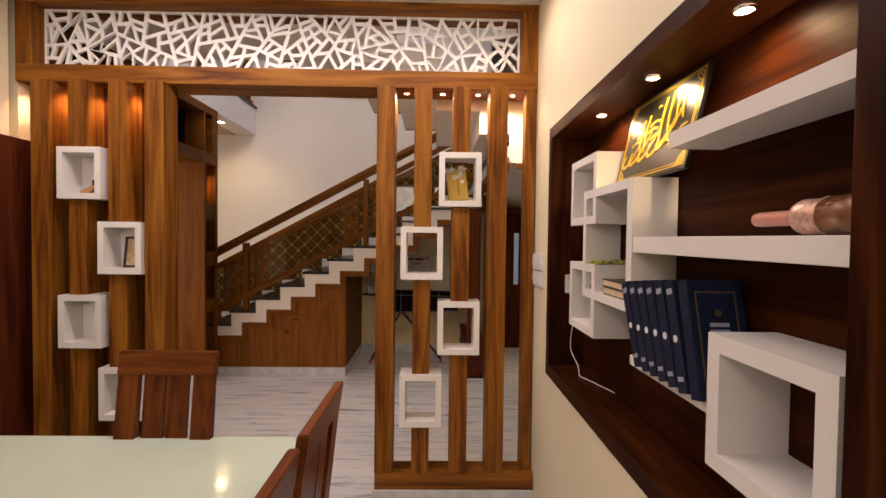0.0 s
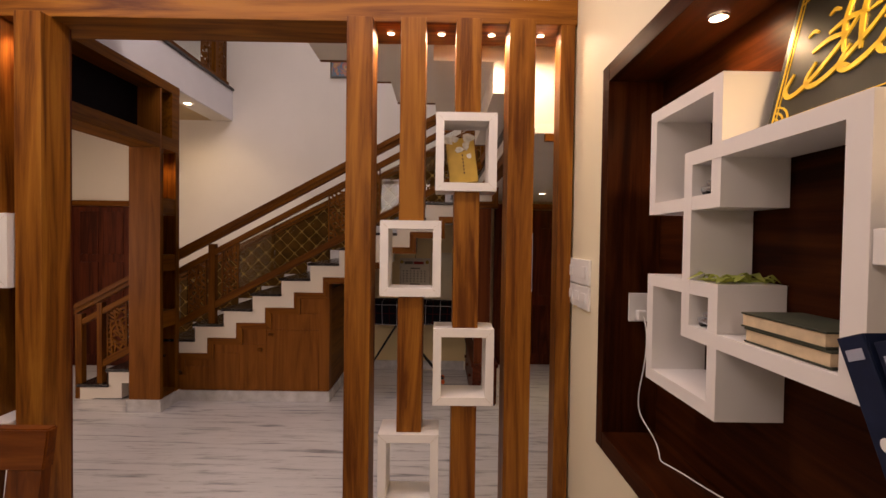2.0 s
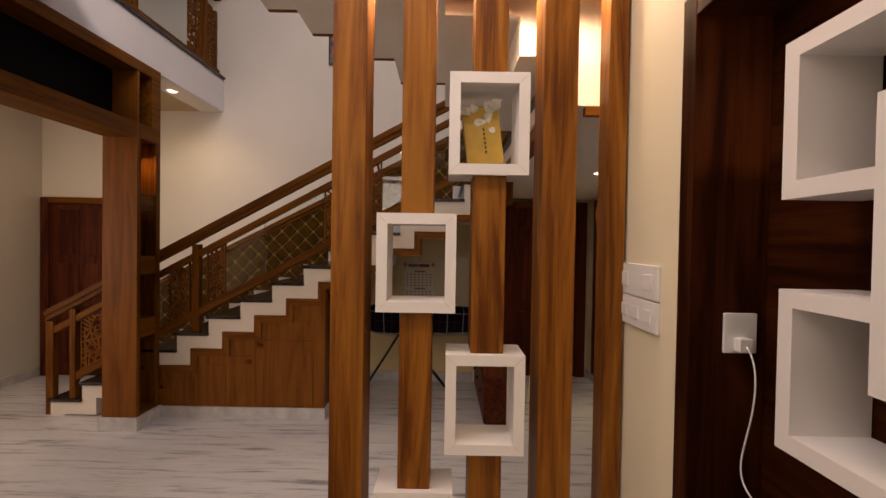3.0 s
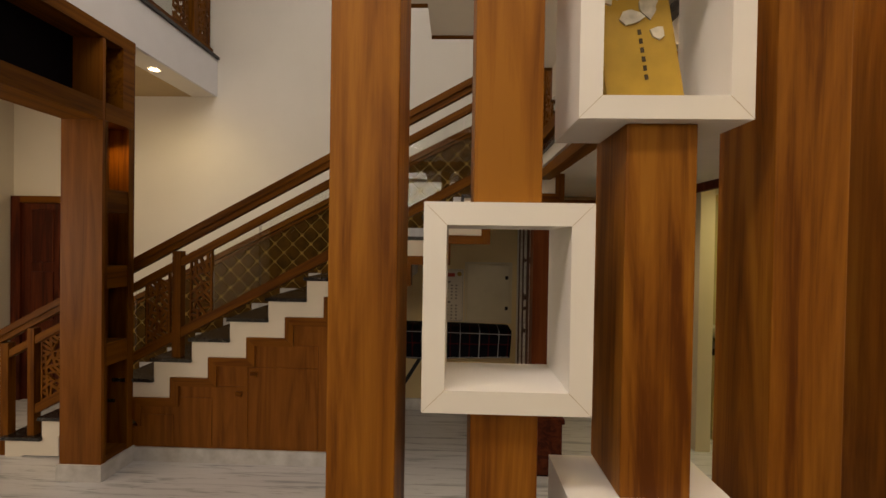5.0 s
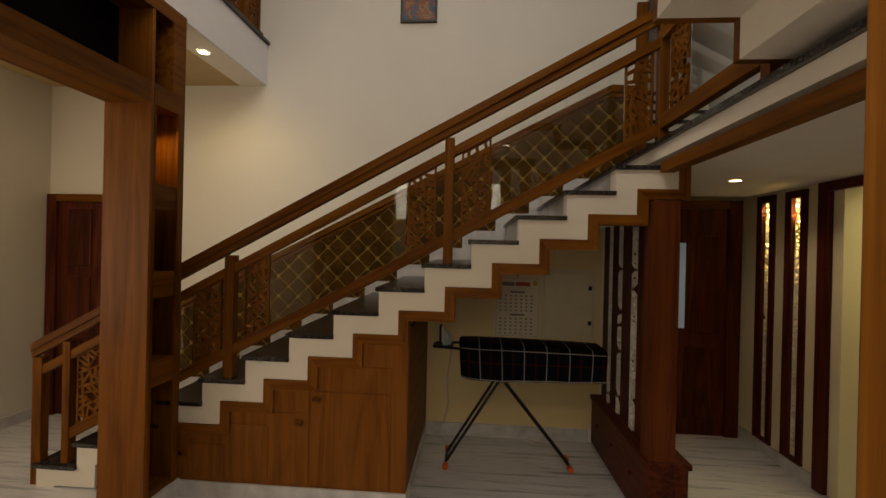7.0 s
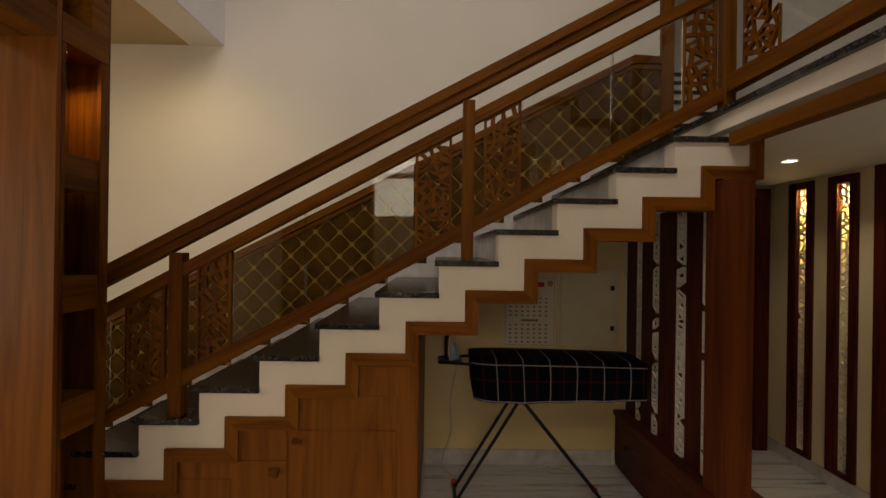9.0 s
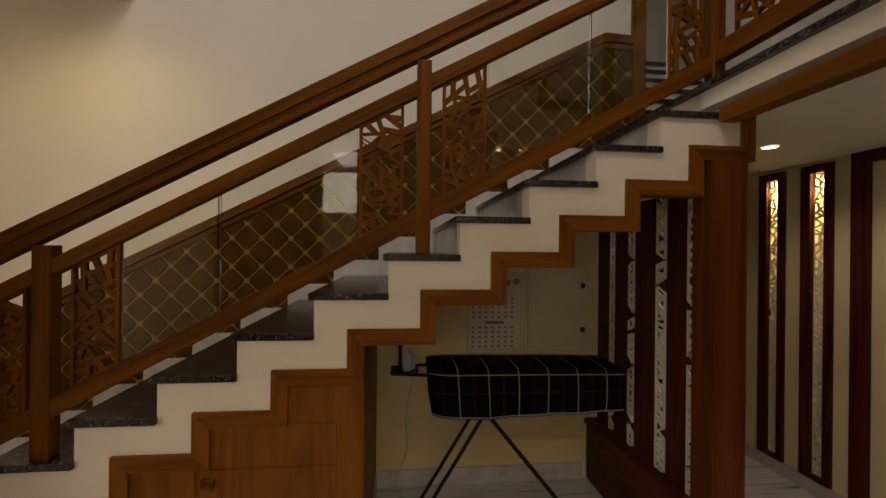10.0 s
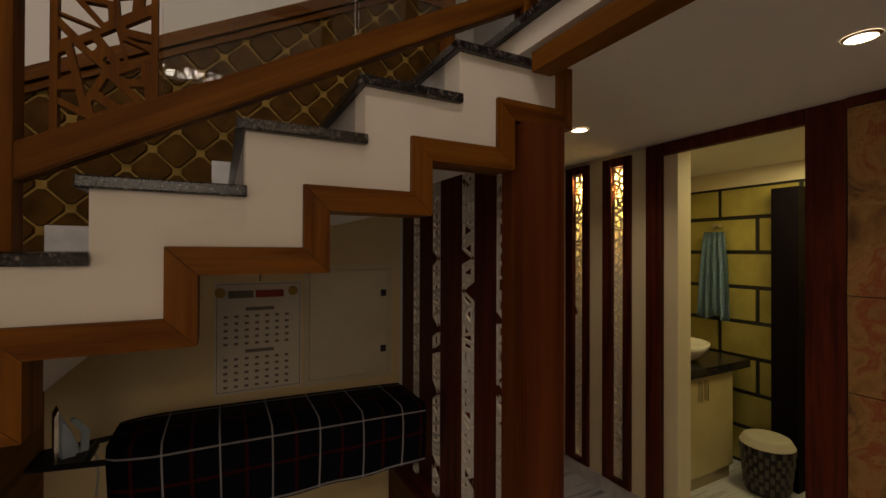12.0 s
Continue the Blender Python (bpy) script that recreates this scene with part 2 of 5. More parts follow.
def fretwork(outline, lift, plane, smallest, bar, seed):
    """A pierced screen: straight bars at random angles left between cut-out cells."""
    bm, rng = bmesh.new(), random.Random(seed)
    put = {"y": lambda a, b, c: (a, c, b), "x": lambda a, b, c: (c, a, b)}[plane]
    for p in split_cells(outline, smallest, rng):
        q = next((s for s in (shrink(p, bar * f) for f in (0.5, 0.36, 0.24, 0.14)) if s), None)
        if q is None:
            continue
        n = len(p)
        rings = [[bm.verts.new(put(a, b, c)) for a, b in loop] for c in lift for loop in (p, q)]
        for i in range(n):
            j, k = i, (i + 1) % n
            # the ring's shrunken corners run one place behind the outline's
            o0, o1, i0, i1 = rings[0][j], rings[0][k], rings[1][j], rings[1][k]
            b0, b1, c0, c1 = rings[2][j], rings[2][k], rings[3][j], rings[3][k]
            bm.faces.new((o0, o1, i1, i0))
            bm.faces.new((b0, c0, c1, b1))
            bm.faces.new((i0, i1, c1, c0))
    bmesh.ops.remove_doubles(bm, verts=bm.verts, dist=1e-5)
    return bm


def ring(bm, outer, inner, lift, plane="y"):
    """One mitred frame: the outer rectangle (a0, a1, b0, b1) less the inner one, through a thickness."""
    put = {"y": lambda a, b, c: (a, c, b), "x": lambda a, b, c: (c, a, b)}[plane]
    loops = [[bm.verts.new(put(a, b, c)) for a, b in ((r[0], r[2]), (r[1], r[2]), (r[1], r[3]), (r[0], r[3]))] for c in lift for r in (outer, inner)]
    for k in range(4):
        m = (k + 1) % 4
        for p, q in ((0, 1), (2, 3), (0, 2), (1, 3)):
            bm.faces.new((loops[p][k], loops[p][m], loops[q][m], loops[q][k]))
    return bm


def picture_frame(bm, x0, x1, y0, y1, z0, z1, w, plane="y"):
    """A mitred frame of bars w wide round an opening in the plane."""
    if plane == "y":
        return ring(bm, (x0, x1, z0, z1), (x0 + w, x1 - w, z0 + w, z1 - w), (y0, y1), "y")
    return ring(bm, (y0, y1, z0, z1), (y0 + w, y1 - w, z0 + w, z1 - w), (x0, x1), "x")


def downlight(x, y, z, r, watts, colour, degrees=90, group="", size=0.03):
    t = thing("downlight", "small round recessed downlight glowing warm white", "ceiling lamp", group)
    ring = bmesh.new()
    for k in range(24):
        a, b = [2 * math.pi * i / 24 for i in (k, k + 1)]
        vs = [ring.verts.new((x + rr * math.cos(q), y + rr * math.sin(q), zz)) for rr, zz, q in ((r * 1.22, z - 0.001, a), (r * 1.22, z - 0.001, b), (r, z - 0.006, b), (r, z - 0.006, a))]
        ring.faces.new(vs)
    bmesh.ops.remove_doubles(ring, verts=ring.verts, dist=1e-5)
    part("trim_ring", ring, chrome, t)
    part("lens", cyl(bmesh.new(), (x, y, z - 0.004), (x, y, z + 0.004), r, n=24), lamp_disc, t)
    if watts:
        spot_lamp(x, y, z - 0.012, watts, colour, degrees, size=size)
    return t

# ---- shell of the house ----
STAIR_Y, BACK_Y, HALL_TOP = 5.16, 6.33, 6.1
RISE, RUN, X_FIRST = 0.1599, 0.2949, -3.522
structure("floor", block(-6.0, 4.4, -3.0, 7.6, -0.12, 0.0), marble, "streaked white and grey polished marble floor", "floor")
structure("wall_left_dining", block(-2.70, -2.526, -3.0, 2.66, 0, 3.2), cream, "cream painted wall", "wall")
structure("wall_behind", block(-2.66, 1.4, -3.15, -3.0, 0, 3.2), cream, "cream painted wall", "wall")
structure("ceiling_dining", block(-2.66, 1.4, -3.15, 2.70, 3.2, 3.3), ceiling_paint, "white painted ceiling", "ceiling")
rw = ring(bmesh.new(), (-3.0, 2.95, 0.0, 3.2), (0.525, 2.36, 0.94, 2.326), (0.775, 1.12), "x")
structure("wall_niche_back", block(1.03, 1.119, 0.526, 2.359, 0.941, 2.325), cream, "wall behind the niche", "wall")
structure("wall_right_dining", rw, cream, "cream painted wall with a recessed niche", "wall")
structure("wall_above_partition", block(-2.66, 1.12, 2.72, 2.92, 3.27, HALL_TOP), white_wall, "off-white wall above the wooden partition", "wall")
structure("wall_left_of_partition", block(-6.0, -2.526, 2.72, 2.92, 0, HALL_TOP), cream, "cream painted wall", "wall")
structure("wall_right_of_partition", block(1.12, 4.4, 2.78, 2.95, 0, HALL_TOP), white_wall, "off-white wall", "wall")
structure("wall_back", block(-6.0, 0.62, BACK_Y, BACK_Y + 0.15, 0, HALL_TOP), white_wall, "off-white painted wall rising over the stairs", "wall")
for x0, x1, z0 in ((0.62, 0.93, 2.42), (1.95, 4.4, 2.42), (0.93, 1.95, 4.7)):
    structure("wall_back_upper", block(x0, x1, BACK_Y, BACK_Y + 0.15, z0, HALL_TOP), white_wall, "off-white painted upper wall", "wall")
for x0, x1 in ((0.78, 0.929), (1.951, 2.10)):
    structure("wall_stairwell", block(x0, x1, BACK_Y + 0.151, 7.75, 2.42, HALL_TOP), white_wall, "off-white stairwell wall", "wall")
structure("wall_stairwell_end", block(0.62, 2.10, 7.751, 7.85, 2.0, HALL_TOP), white_wall, "off-white stairwell wall", "wall")
far_steps = thing("far_staircase", "white steps with black granite treads beyond the landing", "stairs")
for k in range(7):
    y = BACK_Y + 0.03 + 0.18 * k
    z = 15 * RISE + RISE * k
    part("riser", block(0.9305, 1.9495, y, y + 0.18 if k < 6 else 7.75, 2.421, z + RISE - 0.032), stringer_paint, far_steps)
    part("tread", block(0.9305, 1.9495, y - 0.025, y + 0.18 if k < 6 else 7.75, z + RISE - 0.0315, z + RISE, 0.003), granite_black, far_steps, "black granite tread")
structure("wall_far_left", block(-6.15, -6.0, 2.62, 7.6, 0, HALL_TOP), cream, "cream painted wall", "wall")
structure("wall_lounge_left", block(-4.90, -4.71, 2.93, BACK_Y, 0, 3.194), white_wall, "off-white painted wall", "wall")
structure("ceiling_hall", block(-6.15, 4.55, 2.62, 7.75, HALL_TOP, HALL_TOP + 0.1), ceiling_paint, "white painted ceiling", "ceiling")
structure("ceiling_lounge", block(-6.0, -2.80, 2.80, BACK_Y, 3.195, 3.30), tan_paint, "tan painted ceiling under the gallery", "ceiling")
structure("soffit_border", block(-2.7995, -2.5605, 2.80, BACK_Y, 3.193, 3.30), stringer_paint, "pale border strip along the gallery soffit", "ceiling")
structure("gallery_slab", block(-6.0, -2.54, 2.80, BACK_Y, 3.302, 3.57), stringer_paint, "white painted gallery slab edge", "slab")
structure("gallery_fascia", block(-2.56, -2.535, 2.80, BACK_Y, 3.195, 3.57), fascia_daylit, "white gallery fascia", "slab")
structure("gallery_nosing", block(-2.72, -2.515, 2.80, BACK_Y, 3.572, 3.60), granite_black, "black granite gallery edge", "nosing")
structure("wall_right_upper", block(4.4, 4.55, 2.70, 7.75, 0, HALL_TOP), white_wall, "off-white wall", "wall")
structure("wall_corridor_end", block(0.62, 2.30, 6.66, 6.80, 0, 2.42), cream, "cream wall at the corridor's end", "wall")

# ---- stairs, lower flight ----


def tread_z(k):
    return RISE * k


def profile(first, last, dx, dz):
    """The stepped upper outline from the first to the last tread, moved by dx and dz."""
    pts = []
    for k in range(first, last + 1):
        x = X_FIRST + RUN * (k - 1) + dx
        pts += [(x, tread_z(k - 1) + dz), (x, tread_z(k) + dz)]
    pts.append((X_FIRST + RUN * last + dx, tread_z(last) + dz))
    return pts


stair = thing("staircase", "white stepped staircase with black granite treads and teak trim", "stairs")
up = profile(1, 14, 0, -0.028)
up[0] = (up[0][0], 0.0)
low = [p for p in profile(1, 14, 0.132, -0.028 - 0.118) if p[1] > 0.0]
part("stringer", prism(bmesh.new(), up + [(0.735, tread_z(14) - 0.028), (0.735, low[-1][1])] + low[::-1] + [(low[0][0], 0.0)], (STAIR_Y, STAIR_Y + 0.10)), stringer_paint, stair, "white painted stepped stringer")
band_low = [p for p in profile(1, 14, 0.132 + 0.066, -0.028 - 0.118 - 0.066) if p[1] > 0.0]
edge = [p for p in low if p[0] > -2.62]
edge_low = [p for p in band_low if p[0] > -2.62]
edge = [(-2.53, edge[0][1])] + [p for p in edge if p[0] > -2.53]
edge_low = [(-2.53, edge_low[0][1])] + [p for p in edge_low if p[0] > -2.53]
end = edge[-1][1]
W = 0.066
boards = []
for k in range(4, 15):
    x, z0, z1 = X_FIRST + RUN * (k - 1) + 0.132, tread_z(k - 1) - 0.146, tread_z(k) - 0.146
    far = x + RUN if k < 14 else 0.69
    if x > -2.53:
        boards.append(([(x, z0), (x, z1), (x + W, z1 - W), (x + W, z0 - W)], trim_z))
    boards.append(([(max(x, -2.53), z1), (far, z1), (far + W, z1 - W), (max(x + W, -2.53), z1 - W)], trim_x))
boards.append(([(0.69, end), (0.69, end + 0.155), (0.69 + W, end + 0.155), (0.69 + W, end - W)], trim_z))
for outline, grain in boards:
    part("trim_board", prism(bmesh.new(), shrink(outline, 0.0005) or outline, (STAIR_Y - 0.014, STAIR_Y + 0.10)), grain, stair, "mitred teak trim following the steps")
for k in range(1, 15):
    x = X_FIRST + RUN * (k - 1)
    wide = RUN if k < 14 else 0.275
    part("tread", block(x - 0.022, x + wide + 0.003, STAIR_Y - 0.02, BACK_Y, tread_z(k) - 0.028, tread_z(k), 0.004), granite_black, stair, "black speckled granite tread")
    part("riser", block(x, x + 0.02, STAIR_Y + 0.10, BACK_Y, tread_z(k - 1), tread_z(k) - 0.028), grey_marble, stair, "pale marble riser")
soffit = [(x, z) for x, z in profile(1, 14, 0.147, -0.19) if x > -0.99]
part("soffit", prism(bmesh.new(), soffit + [(soffit[-1][0], soffit[-1][1] + 0.04)] + [(x - 0.04, z + 0.04) for x, z in soffit[::-1]], (STAIR_Y + 0.10, BACK_Y)), ceiling_paint, stair)
skirt = [p for p in profile(1, 14, -0.09, 0.105)]
skirt[0] = (skirt[0][0], 0.001)
part("skirting", prism(bmesh.new(), skirt + [(skirt[-1][0] + 0.08, tread_z(14))] + [(x, z) for x, z in profile(1, 14, 0.0, 0.0)[::-1]][1:], (BACK_Y - 0.032, BACK_Y - 0.019)), grey_marble, stair, "pale marble stepped skirting")
# Thin layer in a yellower colour over the same back wall.
structure("wall_under_stairs", block(-0.962, 0.585, BACK_Y - 0.0015, BACK_Y + 0.01, 0.116, 1.95), warm_cream, "yellower cream wall overlay under the stairs", "wall")
# landing
landing = structure("landing", block(0.585, 4.4, 3.0, BACK_Y, 2.2885, 15 * RISE - 0.03), stringer_paint, "white landing slab", "landing")
structure("ceiling_corridor", block(0.651, 4.4, 2.952, 6.66, 2.240, 2.288), ceiling_paint, "white ceiling under the landing", "ceiling")
structure("landing_nosing", block(0.56, 4.4, 3.0, BACK_Y, 15 * RISE - 0.029, 15 * RISE), granite_black, "black granite landing floor", "nosing")
structure("landing_trim", block(0.57, 0.65, 3.0, STAIR_Y - 0.022, 2.192, 2.256), red_y, "dark teak trim under the landing edge", "trim")
structure("landing_front_trim", block(0.70, 1.95, 2.953, 2.985, 2.203, 2.239), red_x, "dark teak trim under the landing edge", "trim")

# ---- upper flight, seen from below ----
upper = thing("upper_staircase", "white upper stair flight with stepped underside and teak trim", "stairs")
UX, UZ, URUN, URISE = 0.735, 2.28, 0.305, 0.160
under, top = [], []
for k in range(0, 8):
    x = UX - URUN * k
    under += [(x, UZ + URISE * k), (x, UZ + URISE * (k + 1))]
    top += [(x, UZ + 0.30 + URISE * k), (x, UZ + 0.30 + URISE * (k + 1))]
part("flight", prism(bmesh.new(), under + top[::-1], (2.96, 4.13)), stringer_paint, upper, "white painted flight with stepped soffit")
part("end_stringer", block(0.64, UX - 0.0005, 2.953, 2.9585, 2.2615, 2.445), stringer_paint, upper)
part("end_stringer", block(UX + 0.0005, 1.119, 2.952, 2.99, 2.2615, 2.95), stringer_paint, upper)
trim = [(a, b) for a, b in under[1:]]
part("stepped_trim", prism(bmesh.new(), trim + [(a + 0.05, b + 0.055) for a, b in trim[::-1]], (4.132, 4.17)), red_x, upper, "dark teak trim along the steps")
part("fascia", prism(bmesh.new(), [(a + 0.051, b + 0.056) for a, b in trim] + [(a, b) for a, b in top[1:][::-1]], (4.132, 4.155)), stringer_paint, upper)

structure("bridge_slab", block(-2.54, UX - URUN * 7 - 0.001, 2.96, 4.13, 3.40, 3.57), stringer_paint, "white upper floor slab", "slab")

# ---- cabinet under the stairs ----
cab = thing("under_stair_cabinet", "teak veneer cupboard built in under the stairs", "cabinet")
front = [(x, z - 0.001) for x, z in edge_low if x < -0.962]
front = front + [(-0.962, front[-1][1]), (-0.962, 0.11), (-2.53, 0.11)]
part("body", prism(bmesh.new(), front, (STAIR_Y + 0.006, STAIR_Y + 0.10)), teak_even, cab)
part("side_panel", block(-0.985, -0.962, STAIR_Y + 0.1, BACK_Y, 0.11, 1.16), red_y, cab)
part("plinth", block(-2.53, -0.955, STAIR_Y - 0.008, STAIR_Y + 0.10, 0, 0.108, 0.003), grey_marble, cab, "pale marble plinth")
part("plinth_side", block(-0.985, -0.955, STAIR_Y + 0.1, BACK_Y, 0, 0.108), grey_marble, cab)

# ---- column with shelves, and the portal beam ----
col = thing("shelf_column", "teak clad column with lit open shelves and marble base", "column")
part("base", block(-2.82, -2.492, 4.85, STAIR_Y + 0.02, 0, 0.118, 0.003), grey_marble, col, "pale marble base")
part("front_panel", block(-2.803, -2.505, 4.862, 4.885, 0.119, 3.10), teak_even, col)
part("back_panel", block(-2.803, -2.79, 4.886, 5.145, 0.119, 3.10), teak_z, col)
part("recess_back", block(-2.70, -2.69, 4.887, 5.145, 0.119, 2.53), red_z, col)
part("end_panel", block(-2.803, -2.505, 5.146, 5.158, 0.119, 3.10), red_z, col)
part("edge_strip", block(-2.52, -2.503, 4.886, 4.905, 0.119, 2.53), red_z, col)
part("edge_strip", block(-2.52, -2.503, 5.10, 5.145, 0.119, 2.53), red_z, col)
part("shelf", block(-2.69, -2.51, 4.90, 5.10, 0.119, 0.16), red_y, col)
for z in (0.80, 1.35, 1.90):
    part("shelf", block(-2.69, -2.51, 4.906, 5.10, z, z + 0.16, 0.003), red_y, col)
portal = thing("portal_beam", "teak clad beam with a dark recessed panel over an opening", "beam")
bm = bmesh.new()
box(bm, -2.79, -2.503, 2.802, 4.86, 2.535, 2.66)
box(bm, -2.79, -2.503, 2.802, 5.158, 3.105, 3.194)
box(bm, -2.68, -2.503, 4.886, 5.145, 2.535, 2.66)
box(bm, -2.68, -2.503, 5.04, 5.145, 2.66, 3.105)
part("casing", bm, red_y, portal)
part("recess", block(-2.79, -2.72, 2.802, 4.86, 2.66, 3.105), near_black, portal, "black recessed panel")
part("recess", block(-2.79, -2.72, 4.886, 5.04, 2.661, 3.104), near_black, portal, "black recessed panel")

# ---- partition between dining room and hall ----
screen = thing("wooden_partition", "teak slatted partition with white box shelves and fretwork", "partition")
PY0, PY1 = 2.652, 2.80
joint_brown = plain("joint_shadow_line", (0.42, 0.33, 0.22), 0.7)
part("beam", block(-2.525, 0.774, 2.70, 2.92, 2.66, 2.77, 0.004), teak_x, screen)
part("top_rail", block(-2.525, 0.774, 2.70, 2.92, 3.155, 3.268), teak_x, screen)
part("stile", block(-2.525, -2.42, 2.702, 2.918, 2.771, 3.154), teak_z, screen)
part("stile", block(0.67, 0.774, 2.702, 2.918, 2.771, 3.154), teak_z, screen)
part("fretwork", fretwork([(-2.42, 2.77), (0.67, 2.77), (0.67, 3.155), (-2.42, 3.155)], (2.79, 2.808), "y", 0.0078, 0.022, 5), fret_white, screen, "white pierced fretwork panel of broken angles")
part("back_panel", block(-2.525, -1.585, PY1 + 0.002, PY1 + 0.02, 0.09, 2.659), mahogany_z, screen)
part("base_rail", block(-0.245, 0.774, 2.645, 2.81, 0.09, 0.192, 0.003), teak_x, screen)
part("base_rail", block(-2.499, -1.573, 2.645, 2.81, 0.09, 0.192, 0.003), teak_x, screen)
part("marble_plinth", block(-0.26, 0.774, 2.63, 2.82, 0, 0.089), grey_marble, screen, "pale marble plinth")
part("marble_plinth", block(-2.499, -1.563, 2.63, 2.82, 0, 0.089), grey_marble, screen, "pale marble plinth")
POSTS = [(-2.39, -2.276, ()), (-2.161, -2.049, ((0.99, 1.322), (1.92, 2.241))), (-1.916, -1.804, ((0.535, 0.866), (1.455, 1.781))), (-1.692, -1.575, ()),
         (-0.248, -0.134, ()), (-0.012, 0.098, ((0.50, 0.834), (1.441, 1.773))), (0.230, 0.342, ((0.965, 1.302), (1.904, 2.243))), (0.463, 0.578, ()), (0.700, 0.765, ())]
for x0, x1, gaps in POSTS:
    z = 0.193
    for a, b in [*gaps, (2.66, 3)]:
        part("post", block(x0, x1, *((PY0, PY1) if x0 < 0.6 else (2.702, 2.797)), z, a, 0.003), teak_z, screen)
        z = b
    for a, b in gaps:
        c = (x0 + x1) / 2 + (0.026 if x0 < -1 else -0.006 if x0 > 0.1 else 0.0)
        shelf = picture_frame(bmesh.new(), c - 0.133, c + 0.133, 2.628, 2.79, a, b, 0.036)
        part("box_shelf", shelf, laminate, screen, "white laminate open box shelf")
        for sx, zo, sz in ((-1, a, 1), (1, a, 1), (-1, b, -1), (1, b, -1)):
            xo = c + sx * 0.133
            part("mitre_joint", prism(bmesh.new(), [(xo, zo + sz * 0.0006), (xo - sx * 0.036, zo + sz * 0.0366), (xo - sx * 0.036, zo + sz * 0.0354), (xo, zo - sz * 0.0)], (2.6277, 2.6281)), joint_brown, screen)
        if x0 < -1:
            part("box_back", block(c - 0.098, c + 0.098, 2.777, 2.789, a + 0.036, b - 0.036), laminate, screen)
for x in (-2.457, -2.22, -1.98, -1.745):
    downlight(x, 2.762, 2.66, 0.016, 11.0, WARM, 100, "partition downlights")
for x, watts in ((-0.073, 18), (0.165, 18), (0.40, 18), (0.63, 14)):
    downlight(x, 2.80, 2.66, 0.016, watts, (1.0, 0.78, 0.46), 162, "partition downlights")

# ---- stair railing ----


def rail_z(x):
    return 1.535 + 0.5422 * (x + 2.57)


def sloped(x0, x1, hi, lo, y0, y1):
    """A bar that follows the stair's slope, hi and lo below the handrail's top."""
    return prism(bmesh.new(), [(x0, rail_z(x0) - hi), (x1, rail_z(x1) - hi), (x1, rail_z(x1) - lo), (x0, rail_z(x0) - lo)], (y0, y1))


def soften(bm, w=0.006):
    bmesh.ops.bevel(bm, geom=list(bm.edges), offset=w, segments=2, affect="EDGES")
    return bm


RY = 5.205
railing = thing("stair_railing", "teak stair railing with fretwork panels and clear glass", "railing")
part("handrail", soften(sloped(-3.60, 0.62, 0.0, 0.072, RY - 0.04, RY + 0.04), 0.012), red_slope, railing)
part("handrail_lip", sloped(-3.595, 0.60, 0.0722, 0.105, RY - 0.026, RY + 0.026), red_slope, railing)
part("middle_rail", soften(sloped(-3.57, 0.58, 0.192, 0.258, RY - 0.025, RY + 0.025), 0.004), red_slope, railing)
part("bottom_rail", soften(sloped(-3.31, 0.58, 0.73, 0.81, RY - 0.025, RY + 0.025), 0.004), red_slope, railing)
for x, w, z0 in ((-3.55, 0.07, 0.0), (-3.335, 0.055, RISE), (-2.183, 0.068, 5 * RISE), (-0.726, 0.06, 10 * RISE), (0.60, 0.06, 15 * RISE)):
    top = rail_z(x - w / 2) - 0.106
    part("post", block(x - w / 2, x + w / 2, RY - 0.03, RY + 0.03, z0, top, 0.004), red_z, railing)
PANELS = [(-3.27, -3.07, 21), (-2.434, -2.248, 22), (-2.088, -1.917, 23), (-0.992, -0.812, 24), (-0.645, -0.461, 25), (0.37, 0.54, 26)]
for x0, x1, seed in PANELS:
    hole = [(x0, rail_z(x0) - 0.731), (x1, rail_z(x1) - 0.731), (x1, rail_z(x1) - 0.259), (x0, rail_z(x0) - 0.259)]
    part("fretwork_panel", fretwork(hole, (RY - 0.009, RY + 0.009), "y", 0.0034, 0.021, seed), red_z, railing, "pierced teak fretwork panel")
    for a, b in ((x0 - 0.002, x0 + 0.011), (x1 - 0.011, x1 + 0.002)):
        part("panel_stile", sloped(a, b, 0.259, 0.731, RY - 0.011, RY + 0.011), red_z, railing)
for x0, x1 in ((-3.06, -2.83), (-2.52, -2.444), (-1.907, -1.55), (-1.54, -1.002), (-0.451, 0.0), (0.01, 0.365)):
    pane = part("glass_pane", sloped(x0, x1, 0.262, 0.727, RY - 0.005, RY + 0.005), clear_glass, railing, "clear glass pane")
    pane.visible_shadow = False
lrail = thing("landing_railing", "teak landing railing with fretwork panel and glass", "railing")
LZ = 3.27
part("handrail", block(0.565, 0.635, 4.18, RY - 0.042, LZ - 0.08, LZ, 0.01), red_y, lrail)
part("middle_rail", block(0.575, 0.625, 4.18, RY - 0.032, LZ - 0.245, LZ - 0.185), red_y, lrail)
part("bottom_rail", block(0.575, 0.625, 4.18, RY - 0.032, LZ - 0.80, LZ - 0.715), red_y, lrail)
part("fretwork_panel", fretwork([(4.86, LZ - 0.714), (5.08, LZ - 0.714), (5.08, LZ - 0.246), (4.86, LZ - 0.246)], (0.591, 0.609), "x", 0.0034, 0.021, 31), red_z, lrail)
part("post", block(0.572, 0.628, 4.18, 4.235, 15 * RISE, LZ - 0.08), red_z, lrail)
part("glass_pane", block(0.596, 0.604, 4.24, 4.85, LZ - 0.714, LZ - 0.246), clear_glass, lrail, "clear glass pane").visible_shadow = False
grail = thing("gallery_railing", "teak gallery railing with fretwork panels and glass", "railing")
